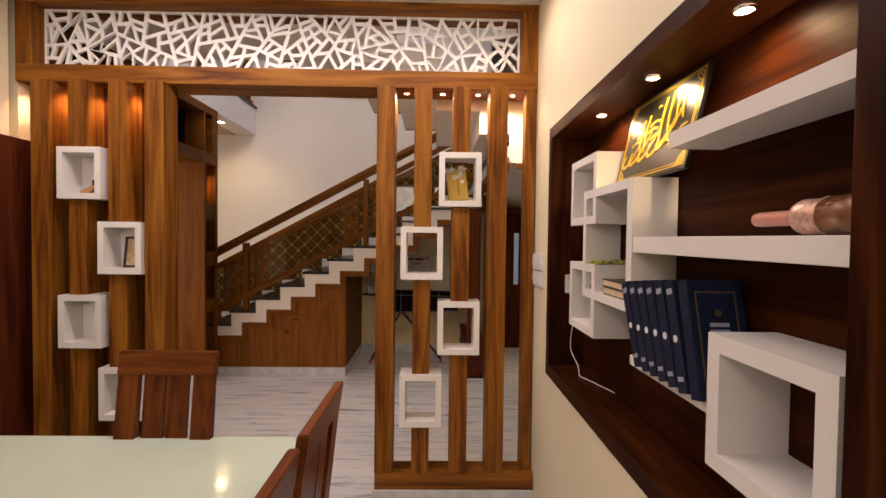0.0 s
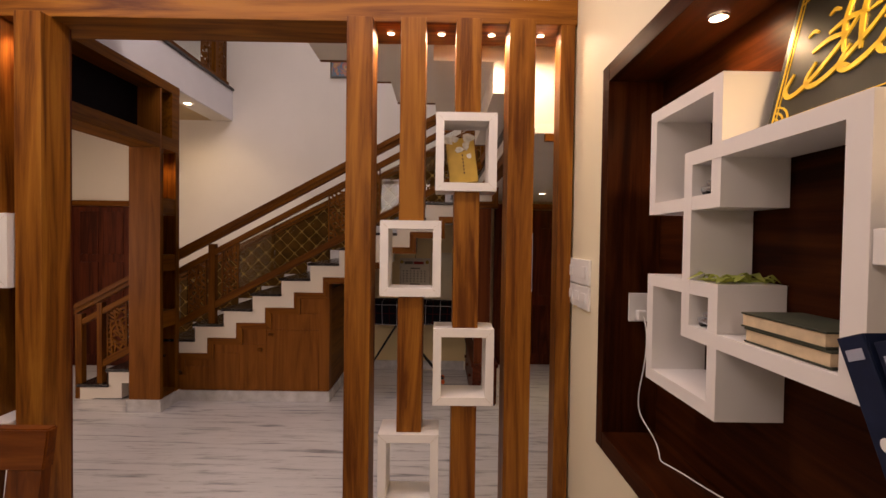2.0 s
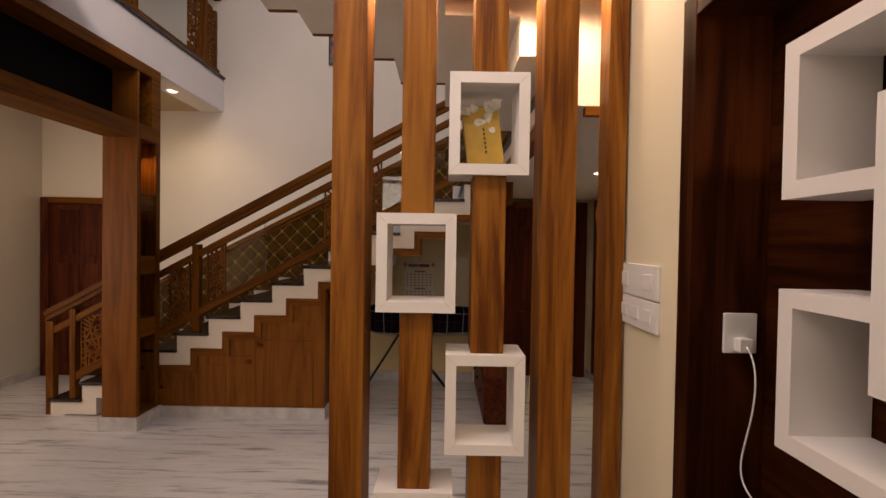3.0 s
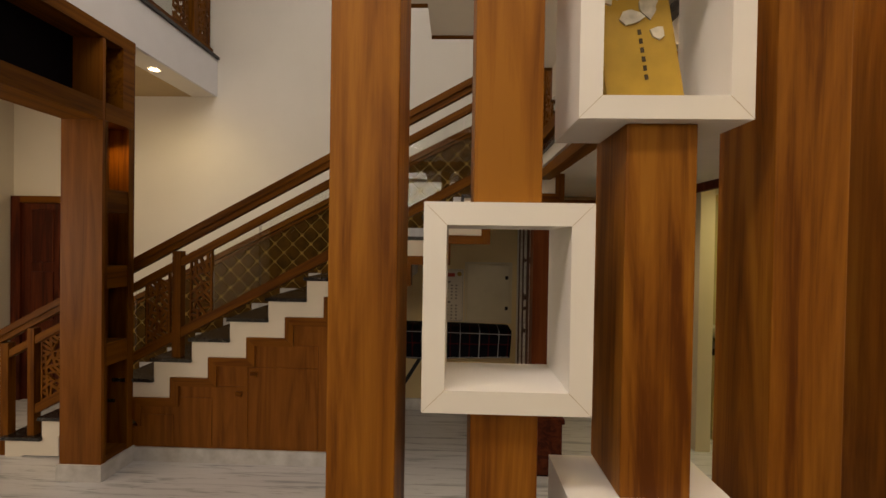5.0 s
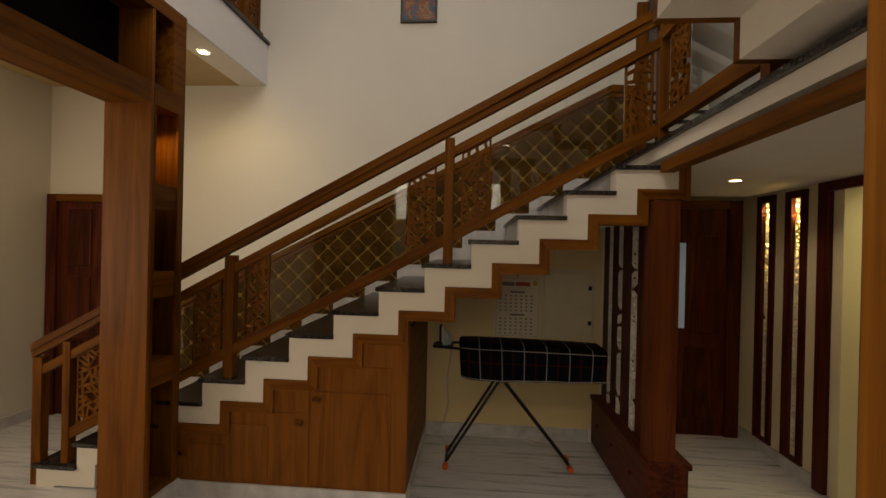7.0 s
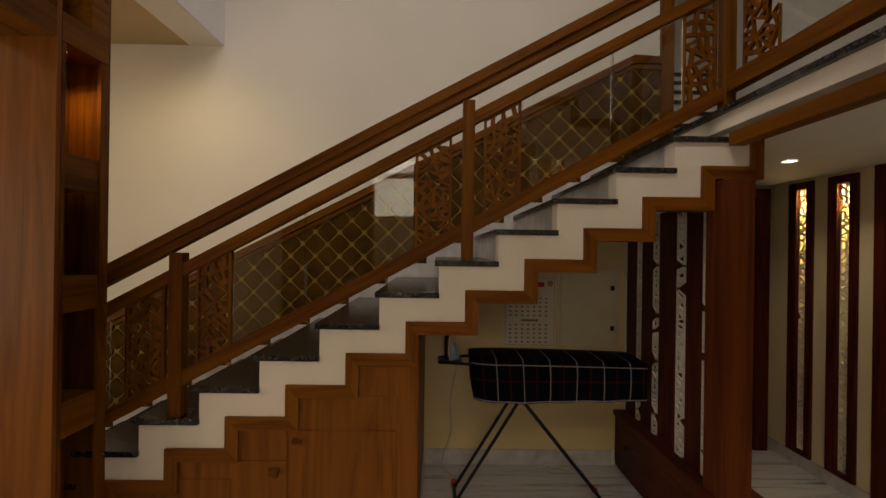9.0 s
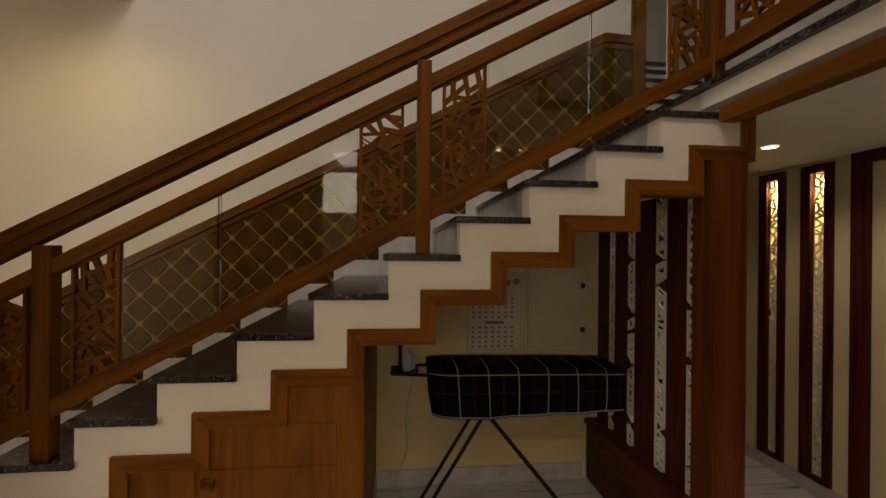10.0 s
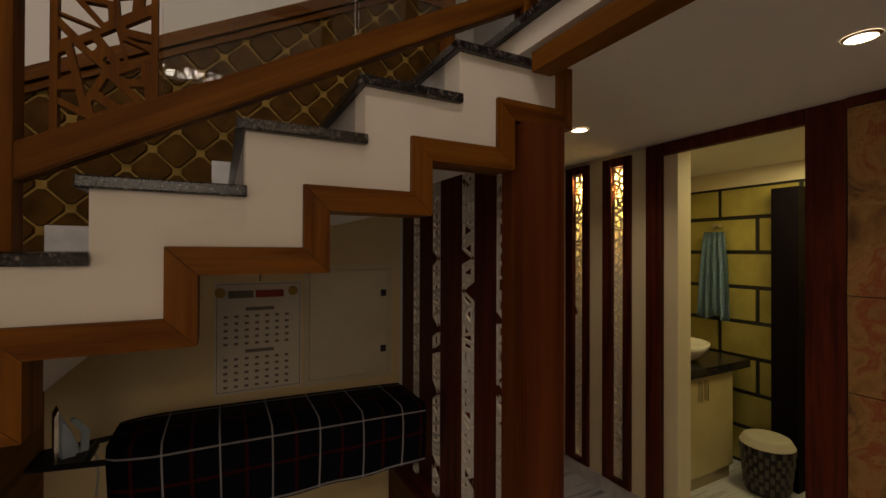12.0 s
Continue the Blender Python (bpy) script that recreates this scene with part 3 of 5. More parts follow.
part("bottom_rail", block(-2.64, -2.58, 2.93, 6.32, 3.605, 3.68), red_y, grail)
part("handrail", block(-2.65, -2.57, 2.93, 6.32, 4.50, 4.58), red_y, grail)
for y in (3.4, 4.7, 6.0):
    part("post", block(-2.64, -2.58, y, y + 0.06, 3.681, 4.499), red_z, grail)
    for y0, seed in ((y + 0.10, 41), (y - 0.26, 42)):
        part("fretwork_panel", fretwork([(y0, 3.681), (y0 + 0.2, 3.681), (y0 + 0.2, 4.36), (y0, 4.36)], (-2.618, -2.60), "x", 0.0024, 0.019, seed), red_z, grail)
part("glass_pane", block(-2.612, -2.606, 4.98, 5.72, 3.69, 4.36), clear_glass, grail, "clear glass pane").visible_shadow = False

# ---- tiled dado along the stair ----
tile_mat = plain("brown_glazed_tile", (0.074, 0.034, 0.004), 0.45, vary=0.45, scale=9, bump=0.15, shine=0.08)
grout_mat = plain("pale_gold_grout", (0.30, 0.195, 0.05), 0.5, vary=0.3, scale=12, shine=0.1)


def dado_top(x):
    return 2.30 + 0.515 * (x + 1.074)


dado = tagged(thing("stair_dado", "brown diamond tiled dado with a teak capping", "wall panel"), kind="structure")
DX0, DX1 = -3.50, 0.83
part("grout", prism(bmesh.new(), [(DX0, 0.02), (DX1, 0.02 + RISE * 14), (DX1, dado_top(0.62) - 0.04), (0.62, dado_top(0.62) - 0.02), (DX0, dado_top(DX0) - 0.02)], (BACK_Y - 0.008, BACK_Y - 0.002)), grout_mat, dado)
part("capping", soften(prism(bmesh.new(), [(DX0, dado_top(DX0) - 0.06), (0.62, dado_top(0.62) - 0.06), (DX1, dado_top(0.62) - 0.07), (DX1, dado_top(0.62) - 0.01), (0.62, dado_top(0.62)), (DX0, dado_top(DX0))], (BACK_Y - 0.045, BACK_Y - 0.002)), 0.004), red_slope, dado)
part("capping_bead", prism(bmesh.new(), [(DX0, dado_top(DX0) - 0.10), (0.62, dado_top(0.62) - 0.10), (DX1, dado_top(0.62) - 0.11), (DX1, dado_top(0.62) - 0.075), (0.62, dado_top(0.62) - 0.068), (DX0, dado_top(DX0) - 0.068)], (BACK_Y - 0.028, BACK_Y - 0.002)), red_slope, dado)
part("end_board", block(0.8305, 0.93, BACK_Y - 0.03, BACK_Y - 0.002, 15 * RISE, 3.9), red_z, dado)


def clip(p, nx, ny, c):
    out = []
    for i in range(len(p)):
        a, b = p[i - 1], p[i]
        da, db = nx * a[0] + ny * a[1] - c, nx * b[0] + ny * b[1] - c
        if da * db < 0:
            t = da / (da - db)
            out.append((a[0] + t * (b[0] - a[0]), a[1] + t * (b[1] - a[1])))
        if db >= 0:
            out.append(b)
    return out


def tile_mesh(p):
    bm = bmesh.new()
    rim = [bm.verts.new((x, 0.0, z)) for x, z in p]
    cx, cz = sum(q[0] for q in p) / len(p), sum(q[1] for q in p) / len(p)
    face = [bm.verts.new((cx + (x - cx) * 0.9, -0.009, cz + (z - cz) * 0.95)) for x, z in p]
    for i in range(len(p)):
        j = (i + 1) % len(p)
        bm.faces.new((rim[i], rim[j], face[j], face[i]))
    bm.faces.new(face)
    bmesh.ops.recalc_face_normals(bm, faces=bm.faces)
    me = bpy.data.meshes.new("tile")
    bm.to_mesh(me)
    bm.free()
    me.materials.append(tile_mat)
    return me


TD = 0.0935
G, K = 0.0045, 0.013
whole = []
for sx, sz in ((0, -1), (1, 0), (0, 1), (-1, 0)):
    tip, side = TD - G - K, K - 0.001
    whole += [(sx * tip - sz * -side * 1, sz * tip + sx * -side), (sx * tip + sz * -side, sz * tip + sx * side)]
whole_tile = tile_mesh(whole)
for i in range(-2, 52):
    for j in range(-2, 44):
        x, z = DX0 + TD * i, TD * j
        if (i + j) % 2 or not DX0 < x < DX1 or z < RISE / RUN * (x - DX0) - 0.02 or z > dado_top(x) - 0.02:
            continue
        here = [(x + a, z + b) for a, b in whole]
        cut = clip(here, 0.515 / 1.125, -1 / 1.125, (0.515 * 1.0 - dado_top(1.0) + 0.095) / 1.125)
        cut = clip(cut, 0, -1, -dado_top(0.62) + 0.105) if cut else cut
        cut = clip(cut, -1, 0, -DX1) if cut else cut
        if len(cut) < 3:
            continue
        me = whole_tile if cut == here else tile_mesh([(a - x, b - z) for a, b in cut])
        ob = new("tile", me)
        ob.parent, ob.location = dado, (x, BACK_Y - 0.008, z)

# ---- cupboard fronts and knobs under the stairs ----
knobs = {(-1.60, 0.13): (-1.558, 0.70), (-1.875, 0.13): (-1.672, 0.545)}
for x0, x1, z0, z1 in ((-1.60, -1.07, 0.13, 0.742), (-1.60, -1.07, 0.752, 0.915), (-1.875, -1.612, 0.60, 0.745), (-1.875, -1.612, 0.13, 0.592), (-2.17, -1.89, 0.13, 0.50), (-2.47, -2.19, 0.13, 0.36)):
    leaf = part("door", block(x0, x1, STAIR_Y, STAIR_Y + 0.007, z0, z1, 0.002), teak_even, cab)
    if (x0, z0) in knobs:
        x, z = knobs[(x0, z0)]
        knob = block(x - 0.024, x + 0.024, STAIR_Y - 0.028, STAIR_Y - 0.001, z - 0.014, z + 0.014, 0.004)
        for v in knob.verts:
            if v.co.y < STAIR_Y - 0.015 and v.co.x > x:
                v.co.z -= 0.012
        part("knob", knob, red_x, leaf, "small wooden knob")

# ---- niche in the dining wall ----
niche = thing("wall_niche", "dark wenge lined wall niche with white box shelves", "niche")
NB = 0.96
part("frame_board", block(0.765, NB, 2.30, 2.359, 0.941, 2.325, 0.002), wenge_z, niche)
part("frame_board", block(0.765, NB, 0.526, 0.59, 0.941, 2.325, 0.002), wenge_z, niche)
part("frame_board", block(0.765, NB, 0.591, 2.299, 2.262, 2.325, 0.002), wenge_y, niche)
part("frame_board", block(0.765, NB, 0.591, 2.299, 0.941, 1.005, 0.002), wenge_y, niche)
part("back_panel", block(NB + 0.001, NB + 0.02, 0.54, 2.35, 0.95, 2.305), wenge_y, niche)
for y in (1.857, 1.409, 0.974):
    downlight(0.866, y, 2.262, 0.021, 11.0, (1.0, 0.74, 0.36), 165, "niche downlights")
CX0, CX1, T = 0.80, 0.957, 0.034
shelves = thing("box_shelf_unit", "white laminate wall shelf of interlocking boxes", "shelf")
shelves.location = (0, -0.042, 0.02)
part("upper_box", picture_frame(bmesh.new(), CX0, CX1, 1.772, 2.097, 1.752, 2.055, T, "x"), laminate, shelves)
part("lower_box", picture_frame(bmesh.new(), CX0, CX1, 1.772, 2.097, 1.265, 1.577, T, "x"), laminate, shelves)
mid = ring(bmesh.new(), (1.434, 1.914, 1.431, 1.899), (1.476, 1.88, 1.465, 1.864), (CX0 - 0.001, CX1 - 0.002), "x")
part("middle_box", mid, laminate, shelves)
part("long_shelf", block(CX0 + 0.002, CX1, 0.633, 1.433, 1.641, 1.694, 0.002), laminate, shelves)
top_shelf = thing("wall_shelf", "white laminate floating wall shelf", "shelf")
part("board", block(CX0 + 0.0022, CX1, 0.591, 1.173, 1.968, 2.013, 0.001), laminate, top_shelf)
part("front_edging", block(CX0, CX0 + 0.002, 0.591, 1.175, 1.9675, 2.0135), laminate, top_shelf)
part("end_edging", block(CX0 + 0.0022, CX1, 1.1732, 1.175, 1.9675, 2.0135), laminate, top_shelf)
low_shelf = thing("book_shelf_box", "white laminate ledge with an open box at its end", "shelf")
part("ledge", block(CX0, CX1, 0.9565, 1.39, 1.278, 1.31, 0.002), laminate, low_shelf)
part("open_box", picture_frame(bmesh.new(), CX0 - 0.012, CX1, 0.622, 0.956, 1.165, 1.484, 0.042, "x"), laminate, low_shelf)

# binders leaning on the ledge
navy = plain("navy_book_cloth", (0.006, 0.012, 0.036), 0.5, vary=0.25, scale=20, shine=0.25)
label_grey = plain("grey_book_label", (0.32, 0.34, 0.42), 0.5)
disc_white = plain("white_spine_disc", (0.75, 0.75, 0.75), 0.5)
page = plain("aged_paper", (0.60, 0.47, 0.30), 0.8, vary=0.15, scale=30)
gold = plain("gold_print", (0.10, 0.06, 0.025), 0.5, vary=0.2)


def binder(y, lean, tall=0.30, thick=0.042):
    t = thing("book", "navy blue hardback volume leaning on the white ledge", "book", "leaning volumes")
    t.matrix_world = pose(0.775, y, 1.311, lean, 0, 0)
    part("cover_spine", block(0.0, 0.005, 0, thick, 0.0, tall, 0.002), navy, t)
    part("cover_board", block(0.005, 0.143, 0, 0.004, 0.0, tall, 0.001), navy, t)
    part("cover_board", block(0.005, 0.143, thick - 0.004, thick, 0.0, tall, 0.001), navy, t)
    part("page_block", block(0.006, 0.138, 0.0045, thick - 0.0045, 0.004, tall - 0.005), page, t)
    part("spine_disc", cyl(bmesh.new(), (-0.0008, thick / 2, tall * 0.47), (0.001, thick / 2, tall * 0.47), 0.010, n=16), disc_white, t, "white spine disc")
    for z, h in ((tall * 0.90, 0.016), (tall * 0.12, 0.012)):
        part("spine_label", block(-0.0008, 0.001, 0.008, thick - 0.008, z - h / 2, z + h / 2), label_grey, t, "pale grey spine label")
    return t


for i in range(6):
    binder(1.262 - 0.05 * i, -24 + 1.5 * i, 0.278 + 0.004 * i)
cover = thing("book", "navy hardback volume with gold frame on its cover", "book", "leaning volumes")
cover.matrix_world = pose(0.775, 0.963, 1.311, -14, 0, 0)
part("cover_board", block(0.0, 0.145, 0, 0.036, 0.0, 0.30, 0.003), navy, cover)
part("cover_frame", picture_frame(bmesh.new(), 0.02, 0.125, -0.0012, 0.0, 0.03, 0.27, 0.004), gold, cover, "faded gold cover border")
for z, w in ((0.185, 0.05), (0.168, 0.05)):
    part("cover_text_bar", block(0.075 - w / 2, 0.075 + w / 2, -0.0012, 0.0, z - 0.005, z + 0.005), label_grey, cover)
part("cover_emblem", cyl(bmesh.new(), (0.075, -0.0012, 0.215), (0.075, 0.0, 0.215), 0.009, n=12), gold, cover)
old_green = plain("dark_green_book_cloth", (0.03, 0.035, 0.02), 0.6, vary=0.3)
for z, y0 in ((1.4862, 1.458), (1.5165, 1.468)):
    t = thing("book", "old hardback book with yellowed pages lying flat", "book", "flat books")
    part("page_block", block(0.812, 0.935, y0 + 0.004, y0 + 0.196, z + 0.004, z + 0.026), page, t)
    part("cover", block(0.81, 0.94, y0, y0 + 0.20, z + 0.0262, z + 0.030, 0.001), old_green, t)
    part("cover", block(0.81, 0.94, y0, y0 + 0.20, z, z + 0.0038, 0.001), old_green, t)
# pressed paper garland
lime = plain("yellow_green_tissue", (0.50, 0.55, 0.12), 0.7, vary=0.2, scale=30)
bm, rng = bmesh.new(), random.Random(8)
for i in range(34):
    y, x = rng.uniform(1.785, 1.865), rng.uniform(0.81, 0.94)
    a, l, h = rng.uniform(0, 6.3), rng.uniform(0.02, 0.04), rng.uniform(0.006, 0.022)
    d = Vector((math.cos(a) * l, math.sin(a) * l, 0))
    s = Vector((-d.y, d.x, 0)) * 0.3
    p = Vector((x, y, 1.5795))
    vs = [bm.verts.new(q) for q in (p - d, p + s + Vector((0, 0, h)), p + d + Vector((0, 0, 0.002)), p - s + Vector((0, 0, h * 0.8)))]
    bm.faces.new(vs)
bmesh.ops.solidify(bm, geom=list(bm.faces), thickness=0.0015)
for v in bm.verts:
    v.co.y = min(max(v.co.y, 1.776), 1.875)
    v.co += Vector((0, -0.042, 0.02))
tagged(mesh_object("paper_garland", bm, lime), "crumpled yellow-green paper garland on a white box", "decoration", kind="stuff")
# toy ornaments in the small openings
silver = plain("silver_ornament", (0.45, 0.47, 0.50), 0.25, 0.8)
for z in (1.8065, 1.4855):
    t = thing("ornament", "small silver toy car ornament in a white box", "ornament", "toy cars")
    bm = block(0.815, 0.845, 1.758, 1.83, z + 0.008, z + 0.022, 0.005)
    part("body", bm, silver, t)
    part("cabin", block(0.818, 0.842, 1.773, 1.813, z + 0.0222, z + 0.036, 0.005), silver, t)
    for y in (1.773, 1.815):
        part("wheel", cyl(bmesh.new(), (0.816, y, z + 0.009), (0.844, y, z + 0.009), 0.0085, n=12), plain("rubber", (0.02, 0.02, 0.02), 0.7), t)
# calligraphy plaque
plaque = thing("calligraphy_plaque", "black framed plaque with golden calligraphy leaning on shelves", "plaque")
plaque.matrix_world = pose(0.862, 1.443, 1.9205, 0, 13, 0) @ Matrix.Scale(0.97, 4)
black_board = plain("black_plaque_board", (0.012, 0.013, 0.010), 0.3, vary=0.3)
bright_gold = plain("bright_gold_leaf", (0.85, 0.58, 0.05), 0.28, 0.6, vary=0.15)
part("board", block(0.0, 0.014, -0.25, 0.25, 0.0, 0.34, 0.002), black_board, plaque)
part("border_line", picture_frame(bmesh.new(), -0.0015, 0.0, -0.237, 0.237, 0.013, 0.327, 0.004, "x"), bright_gold, plaque, "thin gold border line")
part("border_line", picture_frame(bmesh.new(), -0.0015, 0.0, -0.227, 0.227, 0.023, 0.317, 0.002, "x"), bright_gold, plaque, "thin gold border line")
for sy in (-1, 1):
    for sz in (0, 1):
        bm = bmesh.new()
        for r in (0.018, 0.030, 0.042):
            c = (sy * 0.237, 0.013 + sz * 0.314)
            for k in range(8):
                q = [math.pi / 2 * (k + d) / 8 for d in (0, 1)]
                pts = [(c[0] - sy * rr * math.cos(a), c[1] + (1 - 2 * sz) * rr * math.sin(a)) for rr, a in ((r, q[0]), (r, q[1]), (r + 0.004, q[1]), (r + 0.004, q[0]))]
                prism(bm, pts, (-0.0016, 0.0), "x")
        bmesh.ops.remove_doubles(bm, verts=bm.verts, dist=1e-5)
        part("corner_scroll", bm, bright_gold, plaque, "gold corner scroll")


def stroke(points, width):
    """A pen stroke that swells and thins along a smooth path, in y and z."""
    bm, left, right = bmesh.new(), [], []
    n = len(points)
    dense = []
    for i in range(n - 1):
        p0, p1, p2, p3 = points[max(i - 1, 0)], points[i], points[i + 1], points[min(i + 2, n - 1)]
        for k in range(6):
            t = k / 6
            dense.append(tuple(0.5 * (2 * b + (c - a) * t + (2 * a - 5 * b + 4 * c - d) * t * t + (3 * b - a - 3 * c + d) * t ** 3) for a, b, c, d in zip(p0, p1, p2, p3)))
    dense.append(points[-1])
    for i, (y, z) in enumerate(dense):
        a, b = dense[max(i - 1, 0)], dense[min(i + 1, len(dense) - 1)]
        d = math.dist(a, b) or 1
        w = width * (0.25 + 0.75 * math.sin(math.pi * (i + 0.5) / len(dense)) ** 0.6) / 2
        ny, nz = -(b[1] - a[1]) / d * w, (b[0] - a[0]) / d * w
        left.append(((y + ny, z + nz)))
        right.append((y - ny, z - nz))
    for i in range(len(dense) - 1):
        prism(bm, [left[i], left[i + 1], right[i + 1], right[i]], (-0.003, 0.0), "x")
    bmesh.ops.remove_doubles(bm, verts=bm.verts, dist=1e-5)
    return bm


bowls = ((-0.205, 0.070, 1.0), (-0.155, 0.075, 1.1), (-0.085, 0.080, 1.0), (-0.015, 0.085, 1.15), (0.045, 0.100, 0.8))
lines = [([(s, z + 0.05), (s - 0.014, z + 0.018), (s + 0.006, z), (s + 0.05 * k, z + 0.022), (s + 0.10 * k, z + 0.075), (s + 0.125 * k, z + 0.12)], 0.011) for s, z, k in bowls]
lines += [([(s + 0.008, a), (s - 0.004, (a + b) / 2), (s, b)], w) for s, a, b, w in ((-0.105, 0.12, 0.245, 0.009), (-0.070, 0.11, 0.255, 0.010), (0.035, 0.12, 0.290, 0.015), (0.080, 0.14, 0.300, 0.015), (0.125, 0.17, 0.285, 0.012), (0.160, 0.18, 0.270, 0.011))]
lines += [([(s, z), (s + 0.035, z + 0.012), (s + 0.075, z + 0.006)], 0.011) for s, z in ((-0.05, 0.205), (-0.06, 0.180), (-0.03, 0.150), (-0.17, 0.150), (-0.14, 0.175))]
lines += [([(0.09, 0.125), (0.12, 0.118), (0.135, 0.135), (0.16, 0.130), (0.175, 0.148), (0.205, 0.155)], 0.012), ([(0.085, 0.175), (0.115, 0.160), (0.135, 0.185), (0.150, 0.215)], 0.011)]
lines += [([(s, z), (s + 0.010, z + 0.008), (s + 0.022, z + 0.002)], 0.008) for s, z in ((-0.15, 0.215), (-0.19, 0.19), (-0.02, 0.265), (0.11, 0.095), (0.15, 0.105), (-0.10, 0.085))]
for pts, w in lines:
    part("pen_stroke", stroke([(-s, z) for s, z in pts], w), bright_gold, plaque, "gold calligraphy stroke")
# pink bottle lying on the long shelf
pink = plain("pink_glitter_glass", (0.62, 0.38, 0.31), 0.25, 0.25, vary=0.35, scale=120, bump=0.4)
pink_smooth = plain("pink_glass", (0.60, 0.27, 0.21), 0.15, 0.1, vary=0.1)


def turned(name, rings, material, parent, label=""):
    """A round body about the y axis from rings of (y, radius)."""
    bm, n, loops = bmesh.new(), 28, []
    for y, r in rings:
        loops.append([bm.verts.new((r * math.cos(2 * math.pi * k / n), y, r * math.sin(2 * math.pi * k / n))) for k in range(n)])
    for a, b in zip(loops, loops[1:]):
        for k in range(n):
            bm.faces.new((a[k], a[(k + 1) % n], b[(k + 1) % n], b[k]))
    bm.faces.new(loops[0])
    bm.faces.new(loops[-1])
    return part(name, bm, material, parent, label, True)


bottle = thing("bottle", "pink glittered glass bottle lying on a white shelf", "bottle")
bottle.matrix_world = pose(0.86, -0.05, 1.7145 + 0.037, 0, 0, 0)
turned("neck", [(0.955, 0.012), (0.953, 0.0155), (0.94, 0.0165), (0.86, 0.0165), (0.842, 0.02)], pink_smooth, bottle)
turned("body", [(0.8415, 0.021), (0.832, 0.032), (0.82, 0.036), (0.815, 0.0345), (0.78, 0.0345), (0.775, 0.0365), (0.771, 0.0365)], pink, bottle, "glittered pink body")
turned("base", [(0.7705, 0.036), (0.70, 0.037), (0.67, 0.034), (0.665, 0.025)], plain("brown_glass", (0.20, 0.085, 0.035), 0.2, 0.1, vary=0.3, scale=30), bottle, "brown base")
# socket and charging cable
plastic = plain("white_plastic", (0.78, 0.77, 0.74), 0.35, vary=0.02)
sock = thing("wall_socket", "white wall socket plate with a plugged-in charger", "socket")
part("plate", block(0.85, 0.932, 2.29, 2.2995, 1.408, 1.51, 0.003), plastic, sock)
part("plug", block(0.872, 0.905, 2.262, 2.2895, 1.415, 1.45, 0.004), plastic, sock)


def tube(name, points, radius, material, parent=None, label=""):
    cu = bpy.data.curves.new(name, "CURVE")
    cu.dimensions, cu.bevel_depth, cu.bevel_resolution, cu.resolution_u = "3D", radius, 2, 8
    sp = cu.splines.new("NURBS")
    sp.points.add(len(points) - 1)
    for p, q in zip(sp.points, points):
        p.co = (*q, 1)
    sp.use_endpoint_u, sp.order_u = True, 4
    ob = new("curve_source", cu)
    bpy.context.view_layer.update()
    me = bpy.data.meshes.new_from_object(ob.evaluated_get(bpy.context.evaluated_depsgraph_get()))
    bpy.data.objects.remove(ob)
    me.materials.clear()
    me.materials.append(material)
    out = new(name, me)
    for p in me.polygons:
        p.use_smooth = True
    if parent:
        out.parent = parent
    if label:
        out["label"] = label
    return out


cable = tube("charging_cable", [(0.888, 2.262, 1.43), (0.885, 2.22, 1.40), (0.88, 2.22, 1.28), (0.87, 2.25, 1.17), (0.87, 2.25, 1.09), (0.88, 2.15, 1.06), (0.87, 2.09, 1.02), (0.865, 2.09, 1.008), (0.90, 2.03, 1.008), (0.915, 1.96, 1.008), (0.94, 1.90, 1.008), (0.952, 1.86, 1.008)], 0.0022, plastic)
tagged(cable, "thin white charging cable hanging into the niche", "cable")
# switch plates beside the niche
for z0, z1, n in ((1.512, 1.617, 2), (1.412, 1.508, 3)):
    t = thing("switch_plate", "white modular switch plate on the cream wall", "switch", "switch plates")
    part("plate", block(0.763, 0.7745, 2.465, 2.735, z0, z1, 0.003), plastic, t)
    for k in range(n):
        y = 2.52 + 0.165 * k / (n - 1)
        part("rocker", block(0.759, 0.7632, y - 0.022, y + 0.022, z0 + 0.028, z1 - 0.028, 0.002), plastic, t)

# ---- dining table and chairs ----
table_glass = plain("pale_green_back_painted_glass", (0.50, 0.60, 0.50), 0.14, vary=0.04, scale=2, bump=0, coat=0.3)
table = thing("dining_table", "dining table with pale green glass top and dark legs", "table")
part("glass_top", block(-1.95, -0.47, 0.35, 1.905, 0.766, 0.78, 0.004), table_glass, table, "pale green glass top")
part("apron", block(-1.85, -0.57, 0.45, 1.80, 0.67, 0.7655), red_x, table)
for x in (-1.80, -0.62):
    for y in (0.50, 1.75):
        part("leg", block(x - 0.04, x + 0.04, y - 0.04, y + 0.04, 0, 0.6695, 0.005), red_z, table)


CHAIR = [(0.055, 0.011, 0.002), (0.112, 0.027, 0.003), (0.165, 0.046, 0.006)]
chair_x, chair_z = wood("stained_wood_across", "x", *CHAIR, rough=0.32), wood("stained_wood_upright", "z", *CHAIR, rough=0.32)


